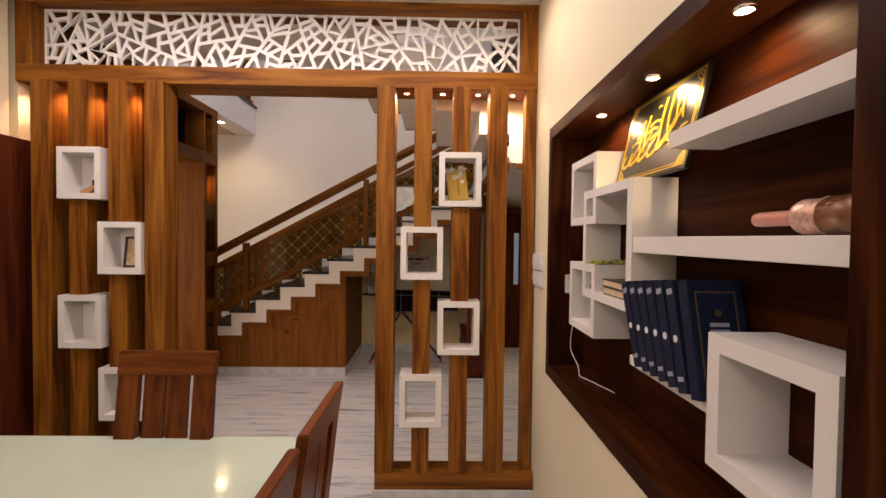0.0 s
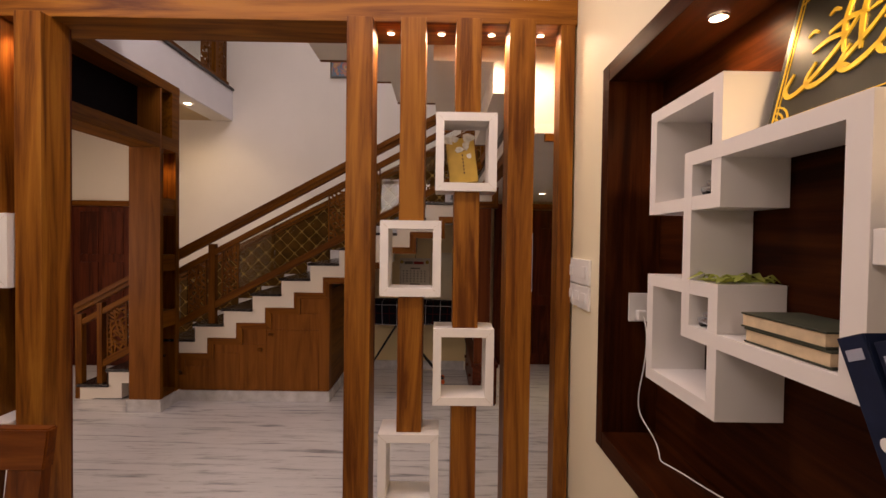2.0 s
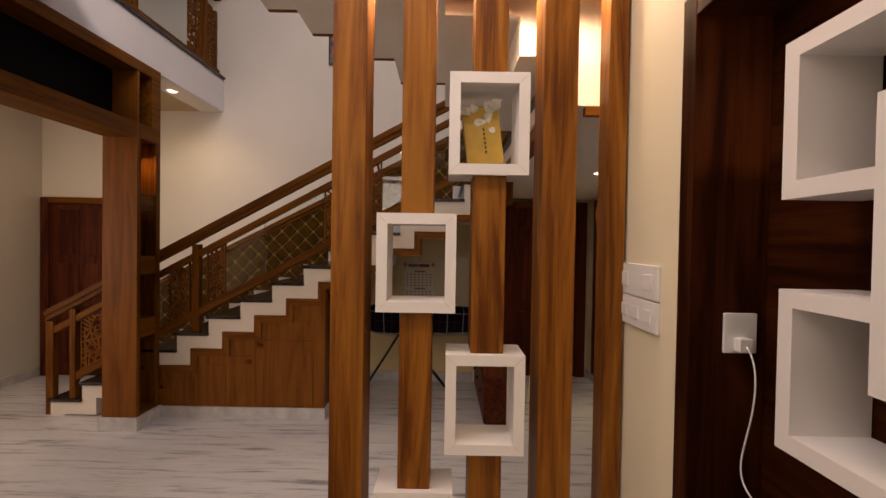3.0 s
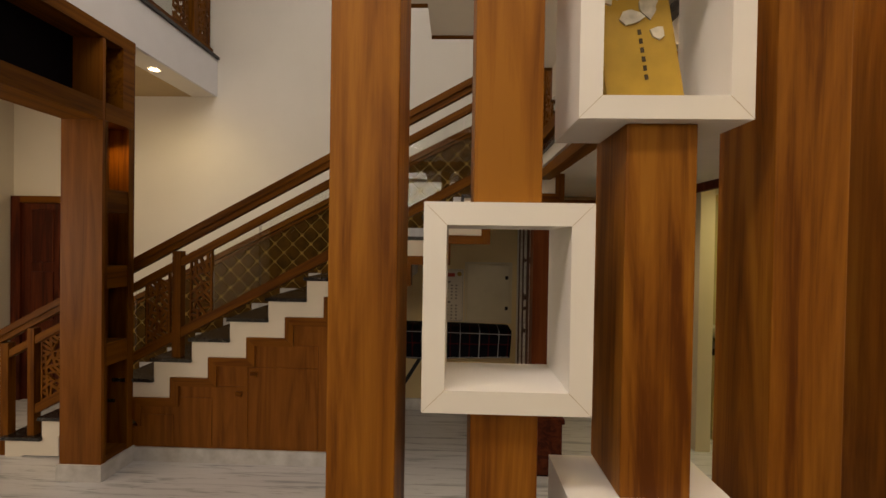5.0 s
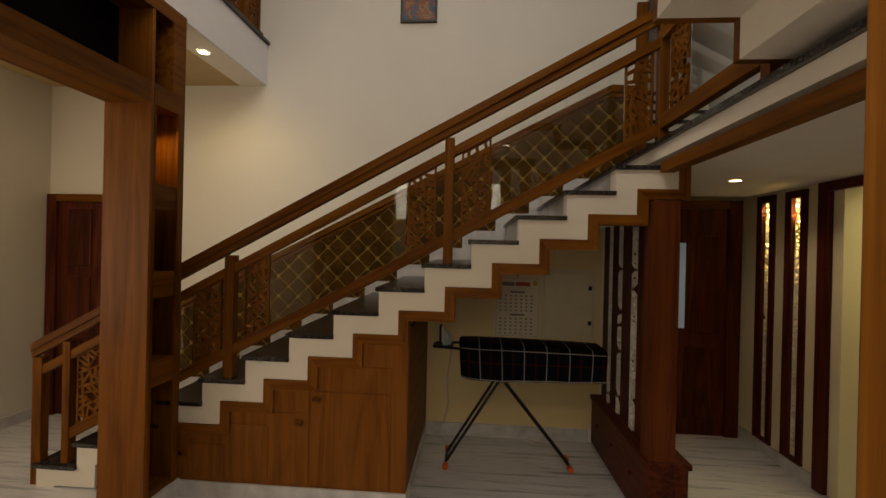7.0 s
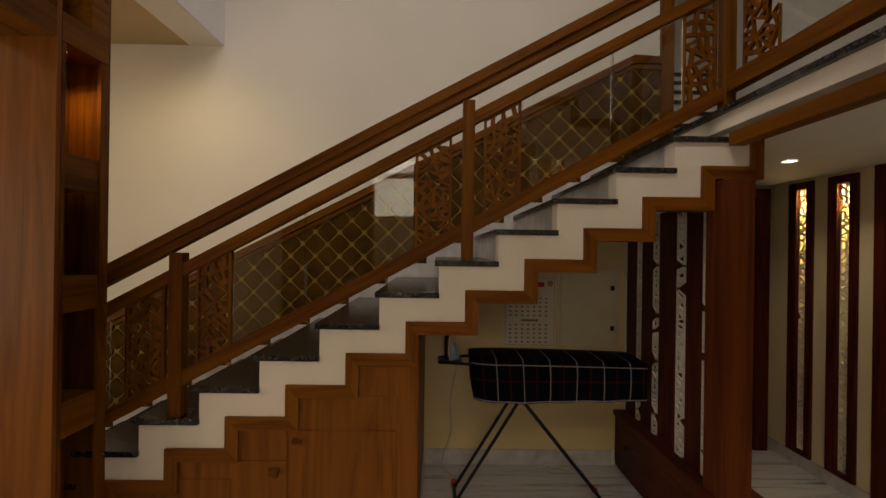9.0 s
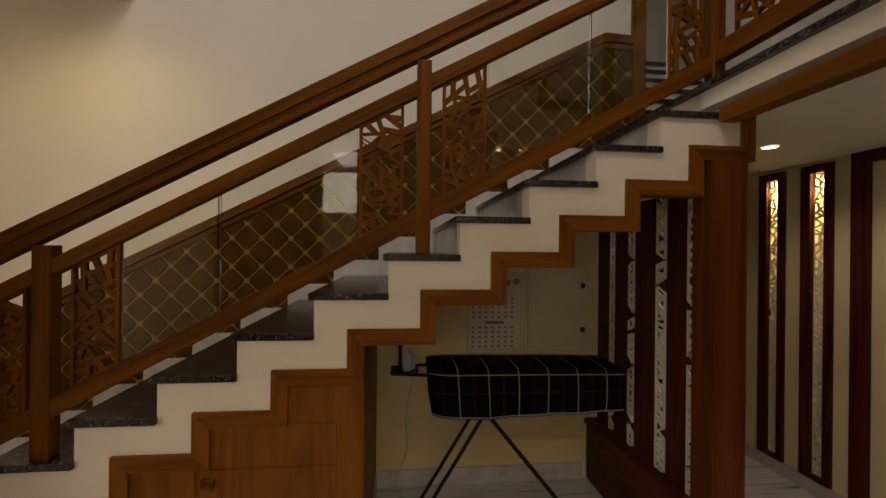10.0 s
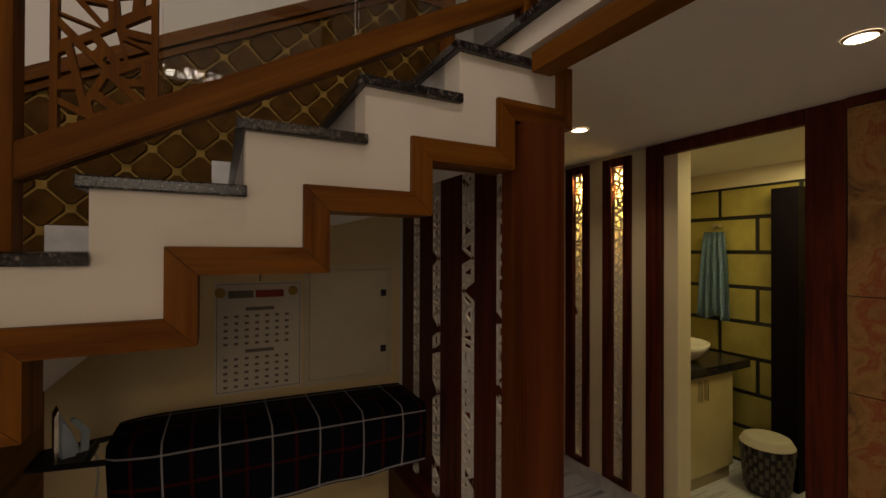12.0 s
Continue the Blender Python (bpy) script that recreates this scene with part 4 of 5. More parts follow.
def dining_chair(m):
    """The chair faces its own -y; its back is at y = 0.22."""
    c = thing("dining_chair", "dark-stained wooden dining chair with a tall slatted back", "chair", "chairs round the table")
    part("seat", block(-0.215, 0.215, -0.24, 0.19, 0.43, 0.475, 0.012), chair_x, c)
    for x in (-0.195, 0.195):
        part("front_leg", block(x - 0.02, x + 0.02, -0.22, -0.18, 0, 0.4295, 0.003), chair_z, c)
        bm = prism(bmesh.new(), [(0.155, 0.0), (0.195, 0.0), (0.195, 0.43), (0.262, 1.06), (0.232, 1.06), (0.155, 0.44)], (x - (0.02 if x < 0 else 0.07), x + (0.07 if x < 0 else 0.02)), "x")
        part("back_post", bm, chair_z, c)
    rail = prism(bmesh.new(), [(0.229, 1.0605), (0.2625, 1.0605), (0.278, 1.165), (0.246, 1.165)], (-0.222, 0.222), "x")
    part("top_rail", soften(rail, 0.004), chair_x, c)
    part("lower_rail", prism(bmesh.new(), [(0.180, 0.56), (0.205, 0.56), (0.211, 0.62), (0.186, 0.62)], (-0.124, 0.124), "x"), chair_x, c)
    for x in (-0.054, 0.054):
        part("slat", prism(bmesh.new(), [(0.194, 0.621), (0.208, 0.621), (0.253, 1.06), (0.239, 1.06)], (x - 0.047, x + 0.047), "x"), chair_z, c)
    c.matrix_world = m
    return c


chair = dining_chair(pose(-1.095, 1.67, 0, 0, 0, 0))
copy_thing(chair, pose(-0.485, 1.31, 0, 0, 0, -90))
copy_thing(chair, pose(-0.485, 0.80, 0, 0, 0, -90))

# ---- left wall panel in the dining room ----
structure("wall_panelling", block(-2.5255, -2.50, 1.2, 2.80, 0, 2.30), mahogany_z, "teak wall panelling", "panelling")

# ---- contents of the partition's boxes ----
ochre = plain("ochre_gift_paper", (0.42, 0.26, 0.03), 0.4, vary=0.12, scale=20, bump=0.15)
silverpaper = plain("torn_silver_paper", (0.55, 0.52, 0.46), 0.35, 0.3, vary=0.3, scale=40)
parcel = thing("gift_packet", "ochre yellow packet with torn silver wrapping", "packet")
parcel.matrix_world = pose(0.272, 2.70, 1.9405, -6, 0, 0) @ pose(0, 0, 0.005, 0, -7, 0)
part("packet", block(-0.06, 0.068, -0.014, 0.014, 0.0, 0.205, 0.004), ochre, parcel)
rng = random.Random(4)
for x, z, r in ((-0.045, 0.196, 0.028), (0.0, 0.15, 0.02), (0.045, 0.20, 0.03), (0.04, 0.12, 0.016), (-0.02, 0.205, 0.02), (0.03, 0.165, 0.022)):
    pts = [(x + r * rng.uniform(0.5, 1.2) * math.cos(a), z + r * rng.uniform(0.4, 1.0) * math.sin(a)) for a in [k * 0.785 for k in range(8)]]
    part("torn_wrap", prism(bmesh.new(), pts, (-0.0175, -0.0142)), silverpaper, parcel, "crumpled silver paper scrap")


def text_mesh(name, words, size, material, parent, m, depth=0.0006):
    cu = bpy.data.curves.new(name, "FONT")
    cu.body, cu.size, cu.extrude, cu.align_x, cu.align_y = words, size, depth, "CENTER", "CENTER"
    src = new("text_source", cu)
    bpy.context.view_layer.update()
    me = bpy.data.meshes.new_from_object(src.evaluated_get(bpy.context.evaluated_depsgraph_get()))
    bpy.data.objects.remove(src)
    me.materials.clear()
    me.materials.append(material)
    ob = new(name, me)
    ob.parent, ob.matrix_basis = parent, m
    return ob


ink = plain("dark_ink", (0.05, 0.03, 0.01), 0.6)
for k in range(6):
    part("print_mark", block(0.006, 0.012, -0.0152, -0.0142, 0.04 + 0.016 * k, 0.049 + 0.016 * k), ink, parcel, "dark printed mark")
photo_board = plain("sepia_photo", (0.50, 0.34, 0.20), 0.4, vary=0.3, scale=25)
frame_black = plain("black_frame", (0.012, 0.010, 0.010), 0.35)
for x, y, z, rz, w, h in ((-2.015, 2.735, 1.9565, 8, 0.115, 0.095), (-1.785, 2.715, 1.4915, 10, 0.140, 0.200)):
    t = thing("photo_frame", "small black photo frame standing in a white box", "photo frame", "photo frames")
    t.matrix_world = pose(x - 0.008, y, z, -10, 0, rz)
    part("frame", picture_frame(bmesh.new(), -w / 2, w / 2, -0.006, 0.006, 0, h, 0.014), frame_black, t)
    part("photo", block(-w / 2 + 0.0145, w / 2 - 0.0145, -0.002, 0.003, 0.0145, h - 0.0145), photo_board, t, "brown photograph")
block_wood = plain("pale_wood_block", (0.45, 0.25, 0.11), 0.5, vary=0.2)
tagged(mesh_object("wooden_ornament", prism(bmesh.new(), [(-2.105, 1.9565), (-2.045, 1.9565), (-2.015, 1.984), (-2.012, 2.006), (-2.027, 2.011), (-2.045, 1.999), (-2.10, 1.974)], (2.665, 2.69)), block_wood), "small pale carved wooden ornament in a white box", "ornament")
tagged(mesh_object("card", block(-2.012, -1.966, 2.765, 2.768, 1.9565, 2.128), plain("cream_card", (0.55, 0.42, 0.27), 0.7)), "cream card leaning at the back of a white box", "card")

# ---- gallery and corridor downlights ----
downlight(-2.70, 5.63, 3.192, 0.040, 22, (1.0, 0.78, 0.36), 165, "ceiling downlights", 0.05)
downlight(-3.9, 4.2, 3.195, 0.040, 12, (1.0, 0.80, 0.50), 150, "ceiling downlights", 0.05)
downlight(0.45, 2.35, 3.2, 0.04, 13, (1.0, 0.88, 0.64), 150, "ceiling downlights", 0.05)
downlight(1.323, 5.675, 2.240, 0.038, 18, (1.0, 0.80, 0.52), 140, "ceiling downlights", 0.05)
downlight(1.339, 4.578, 2.240, 0.038, 7, (1.0, 0.80, 0.52), 140, "ceiling downlights", 0.05)
downlight(-2.60, 5.0, 2.534, 0.012, 9, (1.0, 0.62, 0.28), 120, "column downlight")

# ---- door at the back left ----
door = thing("door_1", "panelled dark teak door in a teak frame, closed", "door", kind="structure")
dx0, dx1, dt = -4.69, -3.70, 2.14
part("jamb", block(dx0, dx0 + 0.10, BACK_Y - 0.05, BACK_Y - 0.002, 0, dt), mahogany_z, door)
part("jamb", block(dx1 - 0.10, dx1, BACK_Y - 0.05, BACK_Y - 0.002, 0, dt), mahogany_z, door)
part("head", block(dx0 + 0.1, dx1 - 0.1, BACK_Y - 0.05, BACK_Y - 0.002, dt - 0.07, dt), red_x, door)
part("leaf", block(dx0 + 0.102, dx1 - 0.102, BACK_Y - 0.025, BACK_Y - 0.002, 0.005, dt - 0.072), mahogany_z, door)
for x in (dx0 + 0.21, dx0 + 0.53):
    for z0, z1 in ((0.15, 0.75), (0.85, 1.35), (1.45, 2.0)):
        part("raised_panel", block(x, x + 0.24, BACK_Y - 0.038, BACK_Y - 0.0255, z0, z1, 0.006), mahogany_z, door)
structure("baseboard", block(-3.699, -3.53, BACK_Y - 0.012, BACK_Y - 0.002, 0, 0.1), grey_marble, "pale marble skirting", "skirting")
structure("baseboard", block(-4.709, -4.696, 2.93, BACK_Y - 0.013, 0, 0.1), grey_marble, "pale marble skirting", "skirting")
structure("baseboard", block(-0.95, 0.49, BACK_Y - 0.014, BACK_Y - 0.002, 0, 0.115), grey_marble, "pale marble skirting", "skirting")

# ---- picture on the stair wall ----
pic = thing("wall_picture", "small dark abstract picture in a black frame", "picture")
part("frame", picture_frame(bmesh.new(), -1.275, -0.94, BACK_Y - 0.03, BACK_Y - 0.002, 3.76, 4.16, 0.018), frame_black, pic)


def abstract():
    m, n, l, b = nodes_of("abstract_paint")
    z = noise_at(n, l, 9, 4, (1, 1, 1), 0.6, 1.5)
    r = ramp_of(n, l, z.outputs[0], [(0.35, (0.02, 0.03, 0.05)), (0.47, (0.03, 0.10, 0.16)), (0.55, (0.25, 0.05, 0.03)), (0.62, (0.35, 0.20, 0.06)), (0.7, (0.04, 0.05, 0.08))])
    l.new(r.outputs[0], b.inputs["Base Color"])
    b.inputs["Roughness"].default_value = 0.35
    return m


part("canvas", block(-1.257, -0.958, BACK_Y - 0.02, BACK_Y - 0.002, 3.778, 4.142), abstract(), pic, "dark blue and red abstract painting")

# ---- under the stairs: electrical box, calendar, ironing board ----
grey_paint = plain("grey_enamel", (0.70, 0.63, 0.47), 0.45, vary=0.05)
db = thing("electrical_panel", "grey painted flush electrical distribution box on the wall", "electrical box")
db.location = (0.010, 0, 0.022)
part("rim", picture_frame(bmesh.new(), 0.045, 0.525, BACK_Y - 0.012, BACK_Y - 0.002, 0.885, 1.505, 0.022), grey_paint, db)
part("door", block(0.07, 0.50, BACK_Y - 0.018, BACK_Y - 0.003, 0.91, 1.48, 0.004), grey_paint, db)
for z in (1.04, 1.35):
    part("latch", block(0.455, 0.485, BACK_Y - 0.026, BACK_Y - 0.0185, z - 0.018, z + 0.018, 0.002), frame_black, db, "black latch")
cal = thing("wall_calendar", "white paper wall calendar with red heading", "calendar")
cal.location = (0.03, 0, 0.022)
paper = plain("white_calendar_paper", (0.74, 0.68, 0.58), 0.7, vary=0.04)
red_ink = plain("red_ink", (0.40, 0.04, 0.03), 0.6)
grey_ink = plain("grey_print", (0.20, 0.17, 0.14), 0.7)
part("sheet", block(-0.385, 0.015, BACK_Y - 0.006, BACK_Y - 0.003, 0.892, 1.43), paper, cal)
part("hanger", block(-0.188, -0.182, BACK_Y - 0.006, BACK_Y - 0.003, 1.4305, 1.47), frame_black, cal)
part("sheet_border", picture_frame(bmesh.new(), -0.375, 0.005, BACK_Y - 0.0068, BACK_Y - 0.0062, 0.902, 1.42, 0.0025), grey_ink, cal, "thin printed border")
part("heading_bar", block(-0.325, -0.215, BACK_Y - 0.0072, BACK_Y - 0.0062, 1.352, 1.388), grey_ink, cal, "grey heading mark")
part("heading_bar", block(-0.205, -0.075, BACK_Y - 0.0072, BACK_Y - 0.0062, 1.352, 1.388), red_ink, cal, "red heading mark")
for x in (-0.36, -0.01):
    part("emblem", cyl(bmesh.new(), (x if x < -0.1 else x - 0.02, BACK_Y - 0.0072, 1.38), (x if x < -0.1 else x - 0.02, BACK_Y - 0.0062, 1.38), 0.024, n=14), ochre, cal, "orange emblem")
for top in (1.29, 1.085):
    part("month_bar", block(-0.25, -0.12, BACK_Y - 0.0072, BACK_Y - 0.0062, top, top + 0.016), grey_ink, cal)
    grid = part("date_panel", block(-0.35, -0.025, BACK_Y - 0.0066, BACK_Y - 0.0061, top - 0.175, top - 0.010), paper, cal)
    for r in range(5):
        for c in range(7):
            part("date_mark", block(-0.345 + 0.046 * c, -0.345 + 0.046 * c + 0.018, BACK_Y - 0.0074, BACK_Y - 0.0067, top - 0.033 - 0.033 * r, top - 0.021 - 0.033 * r), grey_ink, grid)


def tartan():
    m, n, l, b = nodes_of("dark_tartan_cloth")
    tc, sep = n.new("ShaderNodeTexCoord"), n.new("ShaderNodeSeparateXYZ")
    l.new(tc.outputs["UV"], sep.inputs[0])

    def line(axis, step, shift, wide):
        a, fr, lt = n.new("ShaderNodeMath"), n.new("ShaderNodeMath"), n.new("ShaderNodeMath")
        a.operation, a.inputs[1].default_value = "MULTIPLY_ADD", 1 / step
        a.inputs[2].default_value = shift
        fr.operation = "FRACT"
        lt.operation, lt.inputs[1].default_value = "LESS_THAN", wide
        l.new(sep.outputs[axis], a.inputs[0])
        l.new(a.outputs[0], fr.inputs[0])
        l.new(fr.outputs[0], lt.inputs[0])
        return lt.outputs[0]

    src = None
    for colour, strength, args in (((0.055, 0.004, 0.004), 0.6, ((0, 0.17, 0.62, 0.06), (1, 0.29, 0.45, 0.045))), ((0.42, 0.42, 0.44), 0.6, ((0, 0.17, 0.1, 0.034), (1, 0.29, 0.98, 0.034)))):
        for ax in args:
            mx = n.new("ShaderNodeMix")
            mx.data_type = "RGBA"
            mx.inputs["B"].default_value = (*colour, 1)
            if src is None:
                mx.inputs["A"].default_value = (0.003, 0.003, 0.006, 1)
            else:
                l.new(src, mx.inputs["A"])
            mul = n.new("ShaderNodeMath")
            mul.operation, mul.inputs[1].default_value = "MULTIPLY", strength
            l.new(line(*ax), mul.inputs[0])
            l.new(mul.outputs[0], mx.inputs["Factor"])
            src = mx.outputs["Result"]
    l.new(src, b.inputs["Base Color"])
    b.inputs["Roughness"].default_value, b.inputs["Specular IOR Level"].default_value = 0.9, 0.1
    weave = noise_at(n, l, 300, 2)
    bump_of(n, l, weave.outputs[0], b, 0.4, 0.001)
    return m


def draped_cover(x0, x1, y0, y1, top, drop):
    """A cloth over a board: flat on top, rounded over the edges and hanging with gentle folds."""
    bm = bmesh.new()
    uv = bm.loops.layers.uv.new("UVMap")
    nx, path = 40, []
    for s, y, z in [(0.0, y0 - 0.02, -drop), (0.10, y0 - 0.022, -drop * 0.65), (0.2, y0 - 0.015, -drop * 0.3), (0.27, y0 - 0.004, -0.03), (0.30, y0 + 0.02, -0.004), (0.42, (y0 + y1) / 2, 0.0), (0.54, y1 - 0.02, -0.004), (0.58, y1 + 0.004, -0.05), (0.68, y1 + 0.015, -drop * 0.8)]:
        path.append((s, y, z))
    grid = []
    for i in range(nx + 1):
        f = i / nx
        x = x0 + (x1 - x0) * f
        taper = 1.0 if f > 0.12 else 0.72 + 0.28 * (f / 0.12) ** 0.5
        row = []
        for s, y, z in path:
            mid = (y0 + y1) / 2
            wob = 0.012 * math.sin(9 * f + 6 * s) + 0.006 * math.sin(27 * f + 11 * s)
            hang = max(0.0, -z / drop)
            row.append((bm.verts.new((x + 0.02 * hang * (1 - 2 * f), mid + (y - mid) * taper - wob * hang, top + z * (0.92 + 0.10 * math.sin(3.1 * f + 0.7)) - 0.02 * f * f)), (f * (x1 - x0), s * 1.15)))
        grid.append(row)
    for i in range(nx):
        for j in range(len(path) - 1):
            q = [grid[i][j], grid[i + 1][j], grid[i + 1][j + 1], grid[i][j + 1]]
            face = bm.faces.new([v for v, _ in q])
            for lp, (_, c) in zip(face.loops, q):
                lp[uv].uv = c
    for row in (grid[0], grid[-1]):
        face = bm.faces.new([v for v, _ in row])
        for lp, (_, c) in zip(face.loops, row):
            lp[uv].uv = c
    return bm


iron_metal = plain("black_enamel_steel", (0.012, 0.012, 0.014), 0.35, 0.3)
orange_rubber = plain("orange_rubber_foot", (0.60, 0.10, 0.02), 0.5)
board = thing("ironing_board", "ironing board with dark tartan cover on folding black legs", "ironing board")
IX0, IX1, IY0, IY1, IT = -0.655, 0.46, 5.70, 6.05, 0.972
part("cover", draped_cover(IX0, IX1, IY0, IY1, IT, 0.265), tartan(), board, "dark blue tartan cloth cover", True)
part("deck", block(IX0 + 0.03, IX1 - 0.03, IY0 + 0.03, IY1 - 0.03, IT - 0.05, IT - 0.03), iron_metal, board)
tray = bmesh.new()
for a, b in (((IX0 + 0.02, IY0 + 0.05), (IX0 - 0.20, IY0 + 0.10)), ((IX0 - 0.20, IY0 + 0.10), (IX0 - 0.20, IY1 - 0.12)), ((IX0 - 0.20, IY1 - 0.12), (IX0 + 0.02, IY1 - 0.07)), ((IX0 - 0.06, IY0 + 0.07), (IX0 - 0.06, IY1 - 0.09))):
    cyl(tray, (*a, IT - 0.05), (*b, IT - 0.05), 0.010, n=10)
box(tray, IX0 - 0.20, IX0 - 0.05, IY0 + 0.10, IY1 - 0.12, IT - 0.062, IT - 0.050)
part("iron_tray", tray, iron_metal, board, "black wire iron rest")
for x_top, x_foot, ys in ((-0.19, -0.74, (5.78, 5.95)), (-0.515, 0.22, (5.84, 5.89))):
    for y in ys:
        part("leg", cyl(bmesh.new(), (x_top, y, IT - 0.052), (x_foot, y, 0.025), 0.011, n=10), iron_metal, board)
for x, ya, yb in ((-0.74, 5.72, 6.01), (0.22, 5.78, 5.95)):
    part("foot_bar", cyl(bmesh.new(), (x, ya, 0.022), (x, yb, 0.022), 0.012, n=10), iron_metal, board)
    for y in (ya, yb):
        part("foot_cap", cyl(bmesh.new(), (x, y - 0.022, 0.022), (x, y + 0.022, 0.022), 0.021, n=14), orange_rubber, board, "orange rubber foot")
iron = thing("clothes_iron", "pale grey and blue electric iron standing on the rest", "iron")
pale_blue = plain("pale_blue_plastic", (0.35, 0.42, 0.50), 0.35)
part("soleplate", prism(bmesh.new(), [(-0.015, 0.0), (0.0, 0.0), (0.0, 0.23), (-0.015, 0.20)], (-0.045, 0.045)), chrome, iron)
part("housing", soften(prism(bmesh.new(), [(0.001, 0.0), (0.07, 0.0), (0.075, 0.04), (0.03, 0.15), (0.001, 0.22)], (-0.042, 0.042)), 0.01), pale_blue, iron, "pale blue housing")
part("handle", soften(prism(bmesh.new(), [(0.072, 0.0), (0.11, 0.005), (0.115, 0.10), (0.06, 0.17), (0.04, 0.16), (0.09, 0.09), (0.085, 0.03)], (-0.016, 0.016)), 0.004), pale_blue, iron)
iron.matrix_world = pose(-0.80, 5.86, IT - 0.0495, 0, 0, 20) @ Matrix.Scale(0.72, 4)
cord = tube("iron_cord", [(-0.74, 5.87, IT - 0.03), (-0.72, 6.0, IT - 0.1), (-0.74, 6.12, 0.75), (-0.78, 6.20, 0.5), (-0.74, 6.25, 0.3), (-0.80, 6.27, 0.15), (-0.85, 6.2, 0.01), (-0.7, 6.1, 0.006)], 0.004, plain("grey_flex", (0.5, 0.48, 0.42), 0.6))
coil = [(-0.10 + 0.28 * f + 0.03 * math.sin(9 * f), 6.255 + 0.028 * math.cos(11 * f), 0.006 + 0.004 * (k % 2)) for k, f in enumerate([q / 13 for q in range(14)])]
coil += [(0.15 - 0.22 * f, 6.27 - 0.03 * math.sin(7 * f), 0.012) for f in (0.0, 0.2, 0.4, 0.6, 0.8, 1.0)]
tagged(tube("spare_flex", coil, 0.005, plain("white_flex", (0.66, 0.63, 0.56), 0.5)), "loose white flex lying on the marble floor", "cable")
tagged(cord, "grey iron cord hanging down behind the board", "cable")

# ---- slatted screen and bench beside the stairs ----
# Lighter copy of the mahogany: the light on the pillar is in its colour.
mahogany_lit = wood("mahogany_pillar_lit", "z", (0.075, 0.016, 0.004), (0.108, 0.025, 0.006), (0.140, 0.037, 0.009))
bench = thing("bench_unit", "low dark teak bench unit with a slatted screen", "bench")
part("body", block(0.515, 0.76, 5.10, 6.31, 0.02, 0.40, 0.004), mahogany_y, bench)
part("top", block(0.50, 0.775, 5.085, 6.315, 0.4005, 0.435, 0.004), mahogany_y, bench)
for y in (5.35, 5.75, 6.1):
    part("knob", cyl(bmesh.new(), (0.514, y, 0.24), (0.49, y, 0.24), 0.013, 0.018, 14), mahogany_y, bench)
part("plinth", block(0.53, 0.75, 5.12, 6.30, 0, 0.0195), near_black, bench)
pillar = tagged(mesh_object("pillar", block(0.527, 0.683, 5.105, 5.245, 0.4355, 2.02, 0.004), mahogany_lit), "square teak pillar under the staircase", "pillar")
rosedark_z = wood("dark_rosewood_upright", "z", (0.042, 0.007, 0.003), (0.078, 0.013, 0.006), (0.112, 0.022, 0.009))
slats = thing("slatted_screen", "dark teak slats with white fretwork strips between them", "screen")
strips = [(5.268, 5.362), (5.54, 5.62), (5.846, 5.904), (6.085, 6.135)]
part("slat", block(0.602, 0.635, 5.2455, 5.2675, 0.4355, 1.98), rosedark_z, slats)
for i, (y0, y1) in enumerate(strips):
    far = strips[i + 1][0] if i < 3 else 6.325
    part("slat", block(0.602, 0.635, y1 - 0.012, far + 0.012 if i < 3 else far, 0.4355, 1.98), rosedark_z, slats)
    part("fretwork_strip", fretwork([(y0, 0.4355), (y1, 0.4355), (y1, 1.98), (y0, 1.98)], (0.588, 0.601), "x", 0.0026, 0.018, 60 + i), laminate, slats, "white pierced strip")

# ---- corridor: end door, slit windows, bathroom wall ----
BX = 1.97
SLITS = (6.215, 5.87)
for y0, y1, z0, z1 in ((6.435, 6.66, 0, 2.24), (6.09, 6.215, 0, 2.24), (5.76, 5.87, 0, 2.24), (6.215, 6.435, 0, 0.10), (5.87, 6.09, 0, 0.10), (6.215, 6.435, 2.215, 2.24), (5.87, 6.09, 2.215, 2.24), (4.97, 5.76, 2.225, 2.24), (2.95, 4.97, 0, 2.24)):
    structure("wall_bathroom", block(BX, BX + 0.14, y0, y1, z0, z1), cream, "cream wall beside the bathroom doorway", "wall")
structure("baseboard", block(BX - 0.014, BX - 0.001, 5.765, 6.655, 0, 0.095), grey_marble, "pale marble skirting", "skirting")
for y0 in SLITS:
    y1 = y0 + 0.22
    w = thing("window_slit", "tall slit window with amber light behind fretwork in teak frame", "window", "slit windows", "structure")
    part("frame_side", block(BX - 0.02, BX + 0.03, y0, y0 + 0.056, 0.101, 2.215, 0.003), rosedark_z, w)
    part("frame_side", block(BX - 0.02, BX + 0.03, y1 - 0.07, y1, 0.101, 2.215, 0.003), rosedark_z, w)
    part("frame_head", block(BX - 0.02, BX + 0.03, y0 + 0.057, y1 - 0.071, 2.16, 2.215), rosedark_z, w)
    part("frame_sill", block(BX - 0.02, BX + 0.03, y0 + 0.057, y1 - 0.071, 0.101, 0.13), rosedark_z, w)
    part("fretwork", fretwork([(y0 + 0.057, 0.13), (y1 - 0.071, 0.13), (y1 - 0.071, 2.16), (y0 + 0.057, 2.16)], (BX + 0.012, BX + 0.024), "x", 0.0026, 0.015, int(y0 * 100)), laminate, w, "white pierced strip")
    part("backing", block(BX + 0.10, BX + 0.11, y0 + 0.02, y1 - 0.02, 0.11, 2.21), cream, w)
    spot_lamp(BX + 0.065, (y0 + y1) / 2, 2.19, 90, (1.0, 0.74, 0.26), 110)
